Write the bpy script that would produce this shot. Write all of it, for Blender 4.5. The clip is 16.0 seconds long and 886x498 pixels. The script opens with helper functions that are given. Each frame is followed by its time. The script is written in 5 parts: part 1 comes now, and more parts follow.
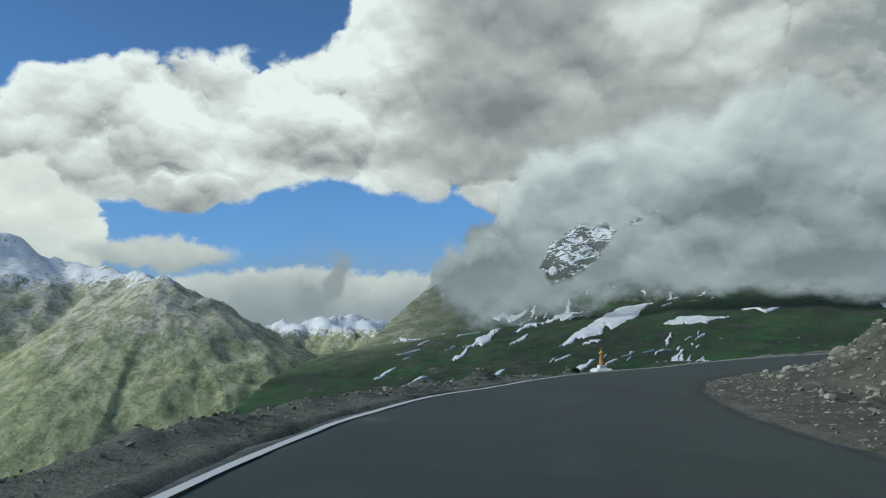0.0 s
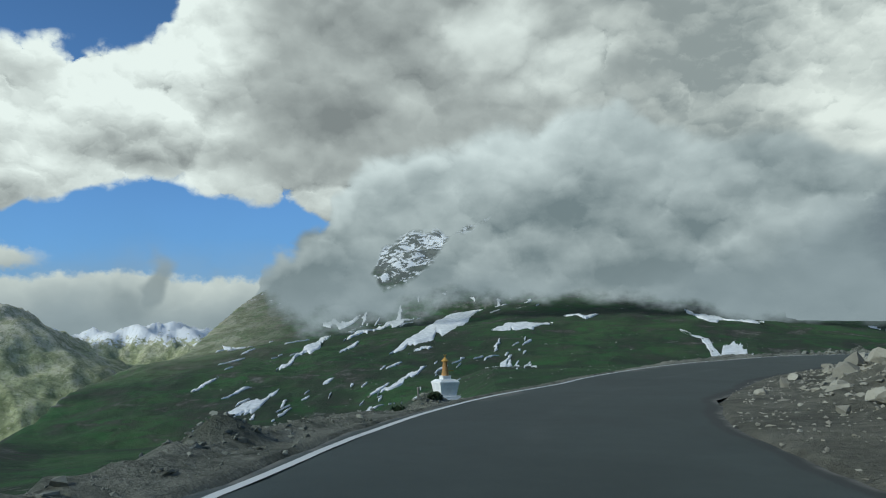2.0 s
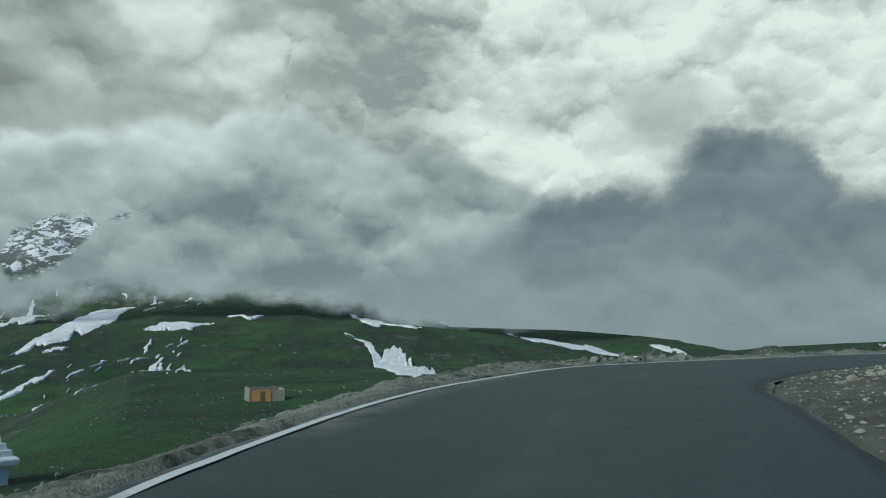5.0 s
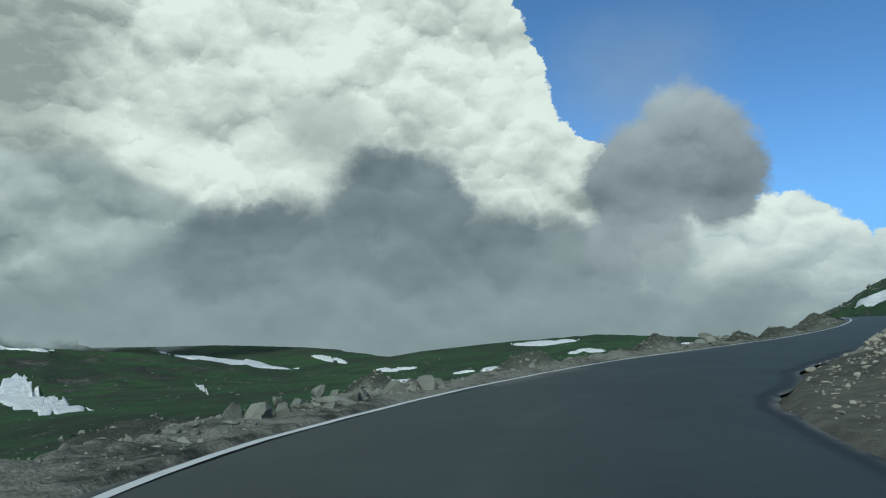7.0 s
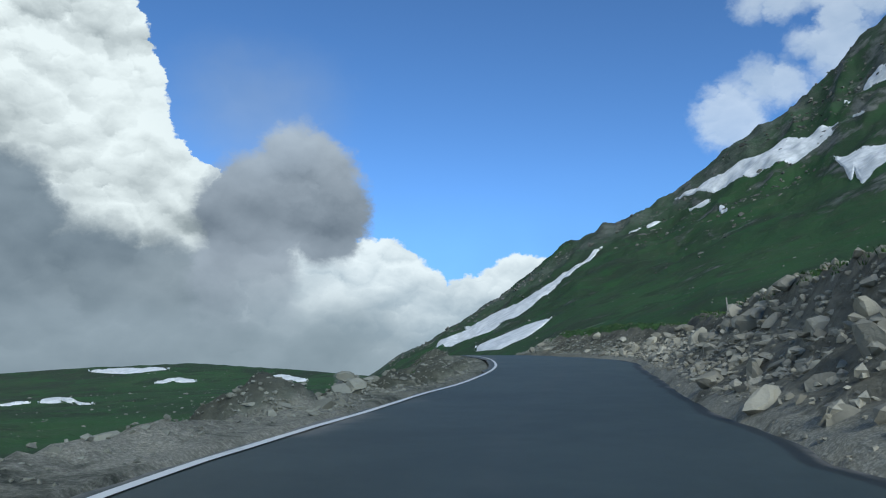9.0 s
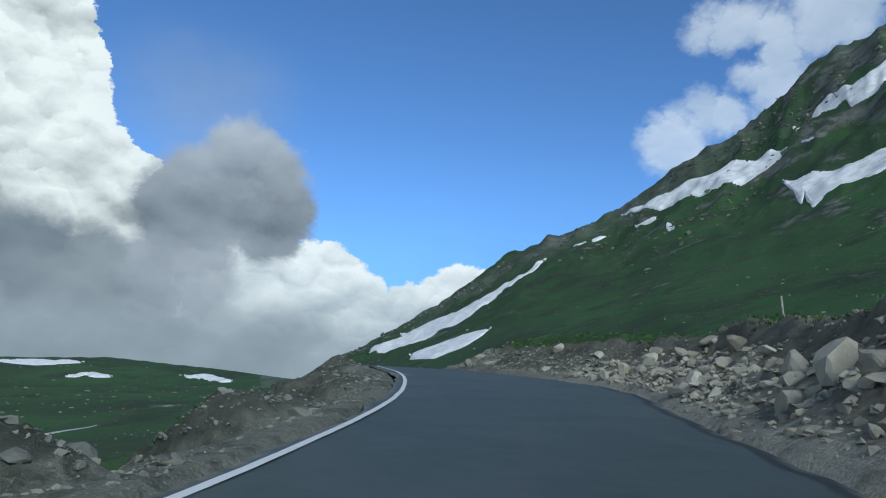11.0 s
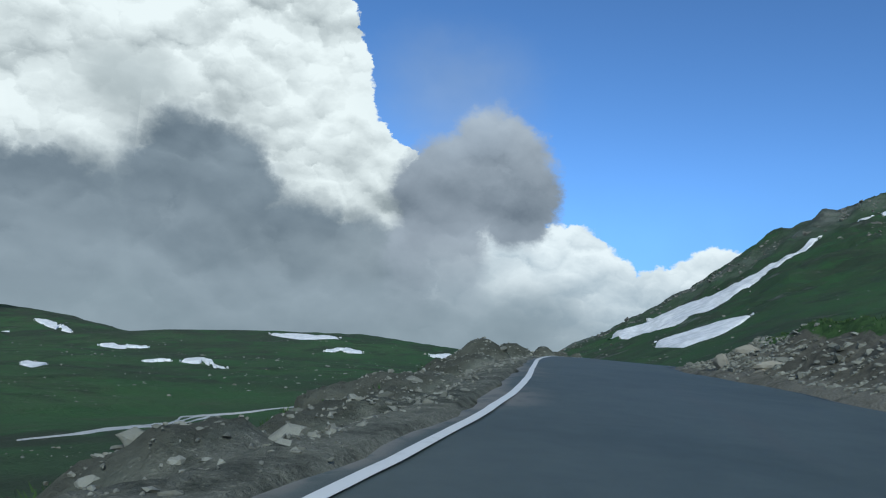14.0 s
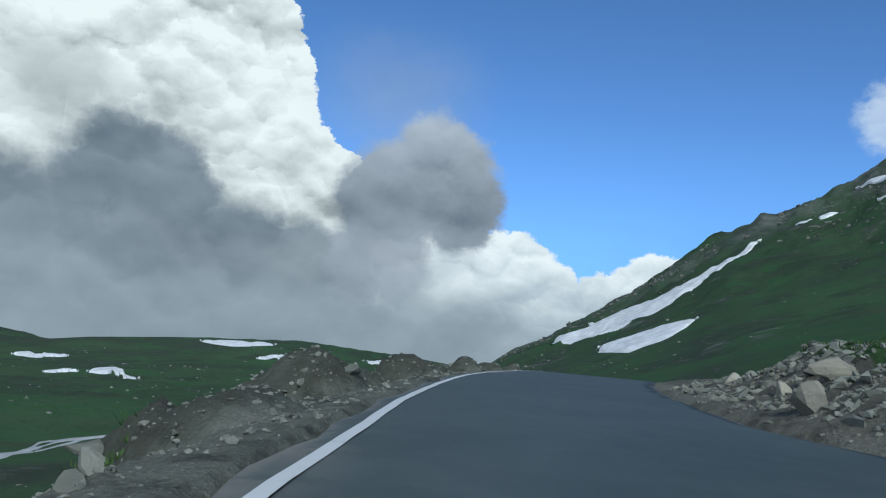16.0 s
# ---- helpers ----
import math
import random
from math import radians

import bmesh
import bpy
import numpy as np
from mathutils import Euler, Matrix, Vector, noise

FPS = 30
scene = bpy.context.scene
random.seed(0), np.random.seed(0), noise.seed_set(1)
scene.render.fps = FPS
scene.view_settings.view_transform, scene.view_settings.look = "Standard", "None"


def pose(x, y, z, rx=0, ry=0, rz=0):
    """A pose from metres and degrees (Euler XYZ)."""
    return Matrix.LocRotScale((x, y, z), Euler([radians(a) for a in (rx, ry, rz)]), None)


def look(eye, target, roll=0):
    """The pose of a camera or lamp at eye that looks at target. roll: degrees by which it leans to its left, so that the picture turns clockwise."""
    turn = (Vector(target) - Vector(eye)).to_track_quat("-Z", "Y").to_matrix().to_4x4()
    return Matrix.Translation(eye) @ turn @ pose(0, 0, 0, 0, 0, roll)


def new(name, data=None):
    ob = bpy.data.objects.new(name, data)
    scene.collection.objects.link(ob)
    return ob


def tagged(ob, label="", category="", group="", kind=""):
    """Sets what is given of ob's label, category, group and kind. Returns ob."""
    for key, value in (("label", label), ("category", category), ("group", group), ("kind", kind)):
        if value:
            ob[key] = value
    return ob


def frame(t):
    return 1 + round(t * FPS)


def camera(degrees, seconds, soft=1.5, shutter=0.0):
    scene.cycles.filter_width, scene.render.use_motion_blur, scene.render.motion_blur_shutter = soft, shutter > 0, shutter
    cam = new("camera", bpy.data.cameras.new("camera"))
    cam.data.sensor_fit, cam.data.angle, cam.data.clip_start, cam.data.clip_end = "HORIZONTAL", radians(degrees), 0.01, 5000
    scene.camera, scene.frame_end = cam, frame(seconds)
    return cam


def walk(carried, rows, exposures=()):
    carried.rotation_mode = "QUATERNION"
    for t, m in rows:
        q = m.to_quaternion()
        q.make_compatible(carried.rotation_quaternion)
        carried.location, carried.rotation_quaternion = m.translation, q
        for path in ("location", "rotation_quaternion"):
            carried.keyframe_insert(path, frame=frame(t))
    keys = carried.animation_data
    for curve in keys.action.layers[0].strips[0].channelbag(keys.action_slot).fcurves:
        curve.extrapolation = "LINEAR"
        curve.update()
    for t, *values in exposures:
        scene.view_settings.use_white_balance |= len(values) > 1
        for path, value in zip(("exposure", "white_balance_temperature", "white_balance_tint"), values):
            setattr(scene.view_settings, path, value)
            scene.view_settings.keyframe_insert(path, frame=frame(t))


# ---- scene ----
cam = camera(61.17, 16.0, 1.15)
PATH = [
    (0, (-0.069, -0.259, 1.479), (-0.356, 19.615, 3.700), -0.20),
    (0.5, (0.073, 3.755, 1.504), (0.771, 23.602, 3.867), -1.29),
    (1, (0.385, 7.558, 1.457), (2.246, 27.336, 3.773), -2.00),
    (1.5, (0.904, 11.216, 1.355), (3.781, 30.865, 3.731), -1.26),
    (2, (1.603, 14.854, 1.203), (5.735, 34.277, 3.584), -0.63),
    (2.5, (2.532, 18.580, 1.030), (8.320, 37.605, 3.156), -0.29),
    (3, (3.835, 22.231, 0.914), (10.692, 40.901, 3.010), 0.12),
    (3.5, (5.435, 25.765, 0.883), (13.162, 44.079, 3.093), 1.43),
    (4, (7.249, 29.190, 0.865), (16.156, 46.945, 3.189), 1.51),
    (4.5, (9.224, 32.513, 0.832), (19.518, 49.490, 3.242), 0.96),
    (5, (11.372, 35.709, 0.809), (23.311, 51.570, 3.235), 0.21),
    (5.5, (13.747, 38.726, 0.829), (27.506, 53.056, 3.141), -0.49),
    (6, (16.419, 41.466, 0.894), (31.518, 54.371, 3.229), -1.35),
    (6.5, (19.458, 43.876, 0.921), (35.768, 55.159, 3.501), -2.06),
    (7, (22.867, 45.983, 0.955), (40.488, 55.096, 3.496), -2.96),
    (7.5, (26.646, 47.686, 0.966), (45.304, 54.472, 3.378), -2.22),
    (8, (30.724, 48.911, 0.984), (50.096, 53.087, 3.683), -0.87),
    (8.5, (35.007, 49.601, 1.023), (54.738, 51.073, 3.945), -0.72),
    (9, (39.319, 49.703, 1.122), (59.080, 48.890, 4.092), -0.97),
    (9.5, (43.487, 49.320, 1.224), (63.196, 47.546, 4.126), -0.32),
    (10, (47.477, 48.684, 1.358), (67.149, 46.638, 4.330), -0.01),
    (10.5, (51.304, 47.951, 1.443), (70.935, 45.704, 4.533), 0.78),
    (11, (54.985, 47.207, 1.475), (74.594, 44.887, 4.657), 1.75),
    (11.5, (58.556, 46.481, 1.488), (78.185, 44.311, 4.650), 2.64),
    (12, (62.013, 45.809, 1.541), (81.747, 44.305, 4.423), 3.09),
    (12.5, (65.385, 45.211, 1.653), (85.223, 44.921, 4.175), 2.60),
    (13, (68.700, 44.678, 1.773), (88.507, 46.477, 3.880), 2.24),
    (13.5, (71.989, 44.218, 1.842), (91.576, 47.591, 4.071), 2.89),
    (14, (75.336, 43.910, 1.961), (94.749, 48.052, 4.407), 3.96),
    (14.5, (78.767, 43.790, 2.060), (98.121, 48.159, 4.577), 4.58),
    (15, (82.237, 43.797, 2.134), (101.650, 47.863, 4.705), 4.66),
    (15.5, (85.663, 43.856, 2.191), (105.240, 47.017, 4.785), 4.10),
    (16, (88.943, 43.947, 2.266), (108.581, 46.612, 4.959), 3.59),
]
# the film is a little cold, and greener while the bright cloud fills it
TONES = [(0, -0.25, 6150, -1), (3, -0.22, 6150, -4), (5.5, -0.22, 6150, -8), (7, -0.2, 6150, -7), (8, -0.15, 6280, -6), (9, -0.05, 5840, 2), (16, -0.05, 5840, 2)]
walk(cam, [(t, look(eye, target, roll)) for t, eye, target, roll in PATH], TONES)


# ---------------------------------------------------------------- node arithmetic
class Sock:
    """A node socket, or a number, with arithmetic."""

    def __init__(self, tree, out):
        self.tree, self.out = tree, out

    def op(self, kind, *others, clamp=False):
        n = self.tree.nodes.new("ShaderNodeMath")
        n.operation, n.use_clamp = kind, clamp
        for slot, v in zip(n.inputs, (self, *others)):
            if isinstance(v, Sock):
                self.tree.links.new(v.out, slot)
            else:
                slot.default_value = v
        return Sock(self.tree, n.outputs[0])

    def __add__(self, o): return self.op("ADD", o)
    def __radd__(self, o): return self.op("ADD", o)
    def __sub__(self, o): return self.op("SUBTRACT", o)
    def __rsub__(self, o): return (self * -1).op("ADD", o)
    def __mul__(self, o): return self.op("MULTIPLY", o)
    def __rmul__(self, o): return self.op("MULTIPLY", o)
    def __truediv__(self, o): return self.op("DIVIDE", o)
    def __pow__(self, o): return self.op("POWER", o)
    def max(self, o): return self.op("MAXIMUM", o)
    def min(self, o): return self.op("MINIMUM", o)
    def abs(self): return self.op("ABSOLUTE")

    def step(self, low, high, a=0.0, b=1.0):
        """a below low, b above high, smooth between."""
        n = self.tree.nodes.new("ShaderNodeMapRange")
        n.interpolation_type = "SMOOTHSTEP"
        self.tree.links.new(self.out, n.inputs["Value"])
        if low > high:
            low, high, a, b = high, low, b, a
        for name, v in (("From Min", low), ("From Max", high), ("To Min", a), ("To Max", b)):
            n.inputs[name].default_value = v
        return Sock(self.tree, n.outputs["Result"])

    def curve(self, points):
        """A piecewise smooth function through (x, y) points."""
        total = None
        for (x0, y0), (x1, y1) in zip(points[:-1], points[1:]):
            part = self.step(x0, x1, 0.0, y1 - y0)
            total = part if total is None else total + part
        return total + points[0][1]


def vector(tree, x, y, z=0.0):
    n = tree.nodes.new("ShaderNodeCombineXYZ")
    for slot, v in zip(n.inputs, (x, y, z)):
        if isinstance(v, Sock):
            tree.links.new(v.out, slot)
        else:
            slot.default_value = v
    return Sock(tree, n.outputs[0])


def noise_at(tree, where, scale, detail=5.0, rough=0.55, warp=0.0, kind="FBM", w=None):
    n = tree.nodes.new("ShaderNodeTexNoise")
    if where is not None:
        tree.links.new(where.out, n.inputs["Vector"])
    n.inputs["Scale"].default_value, n.inputs["Detail"].default_value = scale, detail
    n.inputs["Roughness"].default_value, n.inputs["Distortion"].default_value = rough, warp
    return Sock(tree, n.outputs["Fac"])


def blend(tree, a, b, f):
    """A colour mix: a and b are colours or sockets, f a socket or a number."""
    n = tree.nodes.new("ShaderNodeMix")
    n.data_type = "RGBA"
    for slot, v in ((n.inputs[0], f), (n.inputs[6], a), (n.inputs[7], b)):
        if isinstance(v, Sock):
            tree.links.new(v.out, slot)
        else:
            slot.default_value = (*v, 1.0) if isinstance(v, tuple) else v
    return Sock(tree, n.outputs[2])


# ---------------------------------------------------------------- sky
def cloud_sky():
    """The clouded sky as a function of azimuth (degrees left of +y) and elevation: its colour, and how thick the low mist is."""
    tree = bpy.data.node_groups.new("cloud_sky", "ShaderNodeTree")
    tree.interface.new_socket("Azimuth", in_out="INPUT", socket_type="NodeSocketFloat")
    tree.interface.new_socket("Elevation", in_out="INPUT", socket_type="NodeSocketFloat")
    tree.interface.new_socket("Blue", in_out="INPUT", socket_type="NodeSocketColor")
    tree.interface.new_socket("Colour", in_out="OUTPUT", socket_type="NodeSocketColor")
    tree.interface.new_socket("Mist", in_out="OUTPUT", socket_type="NodeSocketFloat")
    given = tree.nodes.new("NodeGroupInput")
    az, el = Sock(tree, given.outputs["Azimuth"]), Sock(tree, given.outputs["Elevation"])
    sky = Sock(tree, given.outputs["Blue"])
    # slow turbulence folds the outlines of the clouds, quick turbulence their billows
    def turbulence(scale, detail, rough):
        n = tree.nodes.new("ShaderNodeTexNoise")
        tree.links.new(vector(tree, az_given, el_given * 1.2).out, n.inputs["Vector"])
        n.inputs["Scale"].default_value, n.inputs["Detail"].default_value, n.inputs["Roughness"].default_value = scale, detail, rough
        split = tree.nodes.new("ShaderNodeSeparateColor")
        tree.links.new(n.outputs["Color"], split.inputs[0])
        return Sock(tree, split.outputs[0]) - 0.5, Sock(tree, split.outputs[1]) - 0.5

    az_given, el_given = az, el
    slow, quick, fine = turbulence(0.12, 4, 0.5), turbulence(0.55, 5, 0.6), turbulence(2.2, 4, 0.65)
    az, el = az + slow[0] * 8.0, el + slow[1] * 5.0
    # the nearer heads keep closer to their outlines
    az_near, el_near = az_given + slow[0] * 2.4 + quick[0] * 1.6 + fine[0] * 0.5, el_given + slow[1] * 2.0 + quick[1] * 1.6 + fine[1] * 0.5
    pu, pv = az_given + slow[0] * 3.0 + quick[0] * 1.7 + fine[0] * 0.5, el_given * 1.25 + slow[1] * 3.0 + quick[1] * 1.7 + fine[1] * 0.5

    def dome(scale, lift):
        """Rounded heads of cloud, one to a cell."""
        cell = tree.nodes.new("ShaderNodeTexVoronoi")
        cell.feature, cell.voronoi_dimensions = "F1", "2D"
        tree.links.new(vector(tree, pu + scale * 37.0, pv + lift / scale).out, cell.inputs["Vector"])
        cell.inputs["Scale"].default_value = scale
        d = Sock(tree, cell.outputs["Distance"])
        return (0.95 - d * d).max(0.0).op("SQRT")

    def swell(lift, detail):
        return noise_at(tree, vector(tree, az_given, el_given * 1.25 + lift), 0.11, detail, 0.5)

    big = swell(0.0, 7)
    heads = [(dome(k, 0.0), dome(k, 0.30)) for k in (0.17, 0.40, 0.95, 2.3)]
    soft = (swell(0.0, 3) - swell(1.8, 3)) * 2.2
    relief = soft * 1.1 + (heads[0][0] - heads[0][1]) * 1.35 + (heads[1][0] - heads[1][1]) * 0.75 + (heads[2][0] - heads[2][1]) * 0.34 + (heads[3][0] - heads[3][1]) * 0.13
    mellow = soft * 0.85 + (heads[0][0] - heads[0][1]) * 0.8 + (heads[1][0] - heads[1][1]) * 0.36 + (heads[2][0] - heads[2][1]) * 0.12 + fine[1] * 0.10
    puff = heads[0][0] * 0.45 + heads[1][0] * 0.35 + heads[2][0] * 0.2 + heads[3][0] * 0.07 - 0.29
    wisp = (big - 0.5) * 2.4
    lump = wisp * 0.7 + (puff - 0.6) * 1.3
    broad = (noise_at(tree, vector(tree, az_given + 40.0, el_given * 1.4), 0.075, 3, 0.5) - 0.5) * 2.0

    def oval(a, e, ra, re, near=False):
        u, v = (az_near, el_near) if near else (az, el)
        return 1.0 - (((u - a) / ra) ** 2.0 + ((v - e) / re) ** 2.0).op("SQRT")

    def layer(below, cover, edge, dark, light, tone, veil=1.0):
        return blend(tree, below, blend(tree, dark, light, tone.max(0.0).min(1.0)), cover.step(-edge, edge) * veil)

    # the blue pales only a little towards the horizon
    sky = blend(tree, sky, (0.155, 0.32, 0.565), el.step(15.0, 1.0) * 0.75)
    # high deck over the valley: bright heads on the left, an even grey sheet further right
    deck = (el - az.curve([(-60, 2), (-20, 6), (-4, 8.5), (0, 10.9), (14, 11.0), (18, 10.0), (20, 8.6), (30, 8.6), (60, 9)])) * 0.34
    hole = (el - az.curve([(-2, 60), (6, 26), (10, 22.0), (16, 19.8), (24, 19.8), (28, 18), (33, 14.5), (70, 12)])) * -0.34
    deck = deck.min(hole).min((az + 66) * 0.15).op("MAXIMUM", -3.0) + lump * 0.8
    sheet = az.step(8.0, 0.0) * el.step(9.5, 13.5)
    open_patch = (oval(-16, 23.0, 6.0, 3.4).max(oval(-22, 20.2, 5.5, 2.8)) * 1.3 + lump * 0.45).step(-0.1, 0.9)
    tone = (relief * 0.86 + 0.62 + broad * 0.34 + (el - 13) * 0.045) * (1.0 - sheet) + (mellow * 0.55 + 0.25 + broad * 0.34 + open_patch * 0.5 - oval(-6.5, 17.6, 9.5, 4.0).max(0.0) * 0.12) * sheet
    tone = tone - oval(8, 14, 6, 2.2).max(0.0) * 0.2 + (0.55 - deck.abs()).max(0.0) * az.step(2.0, 8.0, 0.0, 0.5)
    sky = layer(sky, deck, 0.13, (0.27, 0.28, 0.285), (1.02, 1.03, 1.0), tone)
    # a pillar behind the left mountain with a thin grey tail, and a low bank along the far range
    west = oval(31.0, 7.4, 3.6, 4.4, True).max(oval(36.0, 6.0, 9.0, 5.0, True)).max(oval(27.6, 6.4, 2.4, 3.2, True)) * 1.5 + (puff - 0.6) * 1.0
    sky = layer(sky, west, 0.14, (0.50, 0.52, 0.51), (0.98, 0.98, 0.92), relief * 0.55 + 0.74)
    tail = oval(21.5, 5.7, 5.2, 1.0, True) * 0.8 + wisp * 0.3
    sky = layer(sky, tail, 0.22, (0.40, 0.43, 0.43), (0.72, 0.73, 0.70), mellow * 0.4 + 0.45 + (el - 5.2) * 0.5)
    low = ((4.6 - el_near) * 0.7).min((az - 20.5) * -0.3) + lump * 0.45
    sky = layer(sky, low, 0.22, (0.52, 0.55, 0.55), (0.96, 0.96, 0.90), relief * 0.45 + 0.62 + (el - 2.5) * 0.10)
    smoke = oval(9.3, 4.0, 0.9, 1.7).max(oval(11.0, 2.2, 1.9, 1.3)) * 1.0 + wisp * 0.5
    sky = layer(sky, smoke, 0.45, (0.24, 0.27, 0.28), (0.42, 0.45, 0.45), mellow + 0.4, 0.8)
    # bright tower of cumulus
    tower = (az_near - el_near.curve([(-4, -86), (4, -90), (8, -86), (11.6, -78.5), (13.4, -76.0), (14.6, -73.6), (16.4, -71.6), (20.5, -71.2), (22.5, -70.8), (26, -68.6), (31, -64), (60, -50)])) * 0.42
    tower = tower + (puff - 0.52) * 1.15
    tone = relief * 0.92 + 0.70 + broad * 0.5 + az.step(-32, -43, -0.55, 0.06) + (0.5 - tower.abs()).max(0.0) * 0.3 - oval(-66.5, 11.0, 5.0, 6.0).max(0.0) * 0.3
    sky = layer(sky, tower, 0.06, (0.34, 0.365, 0.37), (0.95, 0.95, 0.91), tone, (az + lump * 6.0).step(-16.0, -36.0))
    east = oval(-87.4, 4.6, 4.4, 4.7, True).max(oval(-90.2, 3.4, 2.7, 4.2, True)).max(oval(-82, 4, 8, 5, True)).max(oval(-98.8, 4.0, 4.6, 3.6, True)).max(oval(-95.0, 3.2, 4.2, 3.2, True)) * 1.5 + (puff - 0.52) * 1.0
    sky = layer(sky, east, 0.07, (0.40, 0.46, 0.51), (0.92, 0.93, 0.92), relief * 0.85 + 0.50 + broad * 0.35 + (el_near - 5) * 0.10)
    south = oval(-114.0, 16.9, 2.4, 2.6, True).max(oval(-117.4, 18.8, 3.6, 1.9, True)).max(oval(-121.6, 20.6, 3.4, 2.2, True)).max(oval(-119.6, 24.6, 3.9, 1.9, True)).max(oval(-122.0, 22.6, 1.7, 2.4, True)).max(oval(-126.0, 24.0, 4.0, 4.0, True)) * 1.2 + lump * 1.3 - 0.3
    sky = layer(sky, south, 0.42, (0.58, 0.64, 0.70), (0.98, 0.98, 0.97), relief * 0.8 + 0.5, 0.58)
    # grey cloud in front of the tower and over the hills, thick with mist at its foot, its torn crest bright
    front = (el - az.curve([(-48, 9.4), (-42, 12.0), (-38, 14.0), (-33, 14.2), (-29, 15.6), (-26, 17.7), (-22, 17.4), (-18, 16.0), (-14, 15.0), (-10, 14.8), (-6.6, 13.6), (-4.3, 10.9), (-3.0, 8.2), (0.4, 6.2), (1.6, 4.8), (2.6, 0), (6, -8)])) * -0.36
    front = front.min((az + 56) * 0.3) + lump * 0.6
    crest = (1.0 - (front - 0.25).abs() / 0.7).max(0.0) * az.step(-25, -15, 0.1, 1.0)
    tone = mellow * 0.85 + 0.36 + az.step(-14, -26, 0.0, -0.10) + broad * 0.22 + (el - 9) * 0.04 + crest * 0.36 - oval(-1, 5.0, 4.5, 3.5).max(0.0) * 0.5
    sky = layer(sky, front, 0.24, (0.215, 0.255, 0.275), (0.78, 0.82, 0.83), tone)
    wall = (el - az.curve([(-102, -8), (-92, 0.5), (-86, 3.0), (-80, 5.0), (-73, 6.0), (-66, 7.5), (-58, 9), (-48, 8), (-40, 8), (-34, 5), (-26, 4)])) * -0.26 + lump * 0.4
    sky = layer(sky, wall, 0.9, (0.225, 0.268, 0.298), (0.50, 0.55, 0.585), mellow * 0.35 + 0.30 + broad * 0.2 + az.step(-50, -25, 0.0, 0.12))
    faint = oval(-54, 16.5, 3.4, 2.1) * 1.0 + lump * 0.8
    sky = layer(sky, faint, 0.7, (0.38, 0.41, 0.41), (0.62, 0.64, 0.63), mellow + 0.4, 0.85)
    # dark torn heads before it, darkest under their tops and melting into the mist below
    scud = oval(-48.8, 6.4, 6.2, 4.9, True).max(oval(-59.6, 8.8, 5.6, 6.4, True)).max(oval(-67, 4.4, 9.4, 5.0, True)) * 1.35 + (puff - 0.5) * 0.7 + wisp * 0.25
    sky = layer(sky, scud, 0.30, (0.155, 0.188, 0.222), (0.42, 0.465, 0.505), mellow * 0.55 + 0.30 + broad * 0.16 - (el - 6) * 0.018, el.step(-1.0, 9.0, 0.25, 1.0))
    ball = oval(-81.8, 13.0, 3.9, 4.5, True).max(oval(-79.4, 11.6, 3.6, 3.6, True)).max(oval(-83.4, 11.0, 2.8, 3.5, True)).max(oval(-77.9, 10.4, 3.6, 4.4, True)).max(oval(-77.6, 6.0, 3.6, 6.0, True)) * 1.25 + (puff - 0.5) * 0.75 + wisp * 0.3
    tone = mellow * 0.55 + 0.30 + broad * 0.10 + (el_near - 11.5).max(0.0) * 0.075 + (10.0 - el_near).max(0.0) * 0.05 - oval(-83.4, 10.2, 3.4, 2.6, True).max(0.0) * 0.35
    sky = layer(sky, ball, 0.26, (0.182, 0.208, 0.245), (0.54, 0.57, 0.62), tone, el_near.step(2.0, 8.5, 0.10, 1.0))
    veil = oval(-78.0, 19.0, 5.0, 3.6, True) + wisp * 0.5
    sky = layer(sky, veil, 0.9, (0.30, 0.36, 0.46), (0.42, 0.46, 0.52), mellow + 0.4, 0.38)
    # low mist that hides the hills: thick above its base, torn open where the peak looks out
    az, el = az_given, el_given
    torn = noise_at(tree, vector(tree, az, el * 1.4), 0.42, 6, 0.6) - 0.5
    base = az.curve([(-52, 0.7), (-46, 1.1), (-40, 0.9), (-33, 0.9), (-29.5, 2.0), (-24, 2.75), (-21, 2.9), (-15, 2.9), (-10, 2.1), (-6, 0.8), (-1, 0.4), (1, 1.9), (2.5, 5), (4, 12)])
    mist = (el - base) * az.curve([(-18, 0.85), (-12, 0.40)]) + wisp * 0.55 + (puff - 0.6) * 0.5 + torn * 1.6
    lean = (el - 5.0 + (az + 6.3) * 0.46).abs()
    gap = (az.curve([(-17.5, -0.7), (-14.8, 0.25), (-12.6, 0.05), (-11, 1.1), (-9, 2.0), (-7.5, 1.6), (-6.1, -0.4)]) - lean) * 1.3 + wisp * 0.8 + (puff - 0.6) * 0.8 + torn * 3.2
    mist = mist.min(gap * -1.0 + 0.4).min((az + 53) * 0.25).min(front * 1.5)
    out = tree.nodes.new("NodeGroupOutput")
    tree.links.new(sky.out, out.inputs["Colour"])
    tree.links.new(mist.step(-0.25, 0.75, 0.0, 1.0).max(az.step(-5, -8, 0.0, 0.16) * el.step(3.2, 4.6)).out, out.inputs["Mist"])
    return tree


CLOUDS = cloud_sky()
SUN_AZIMUTH, SUN_HEIGHT = 107.0, 30.0


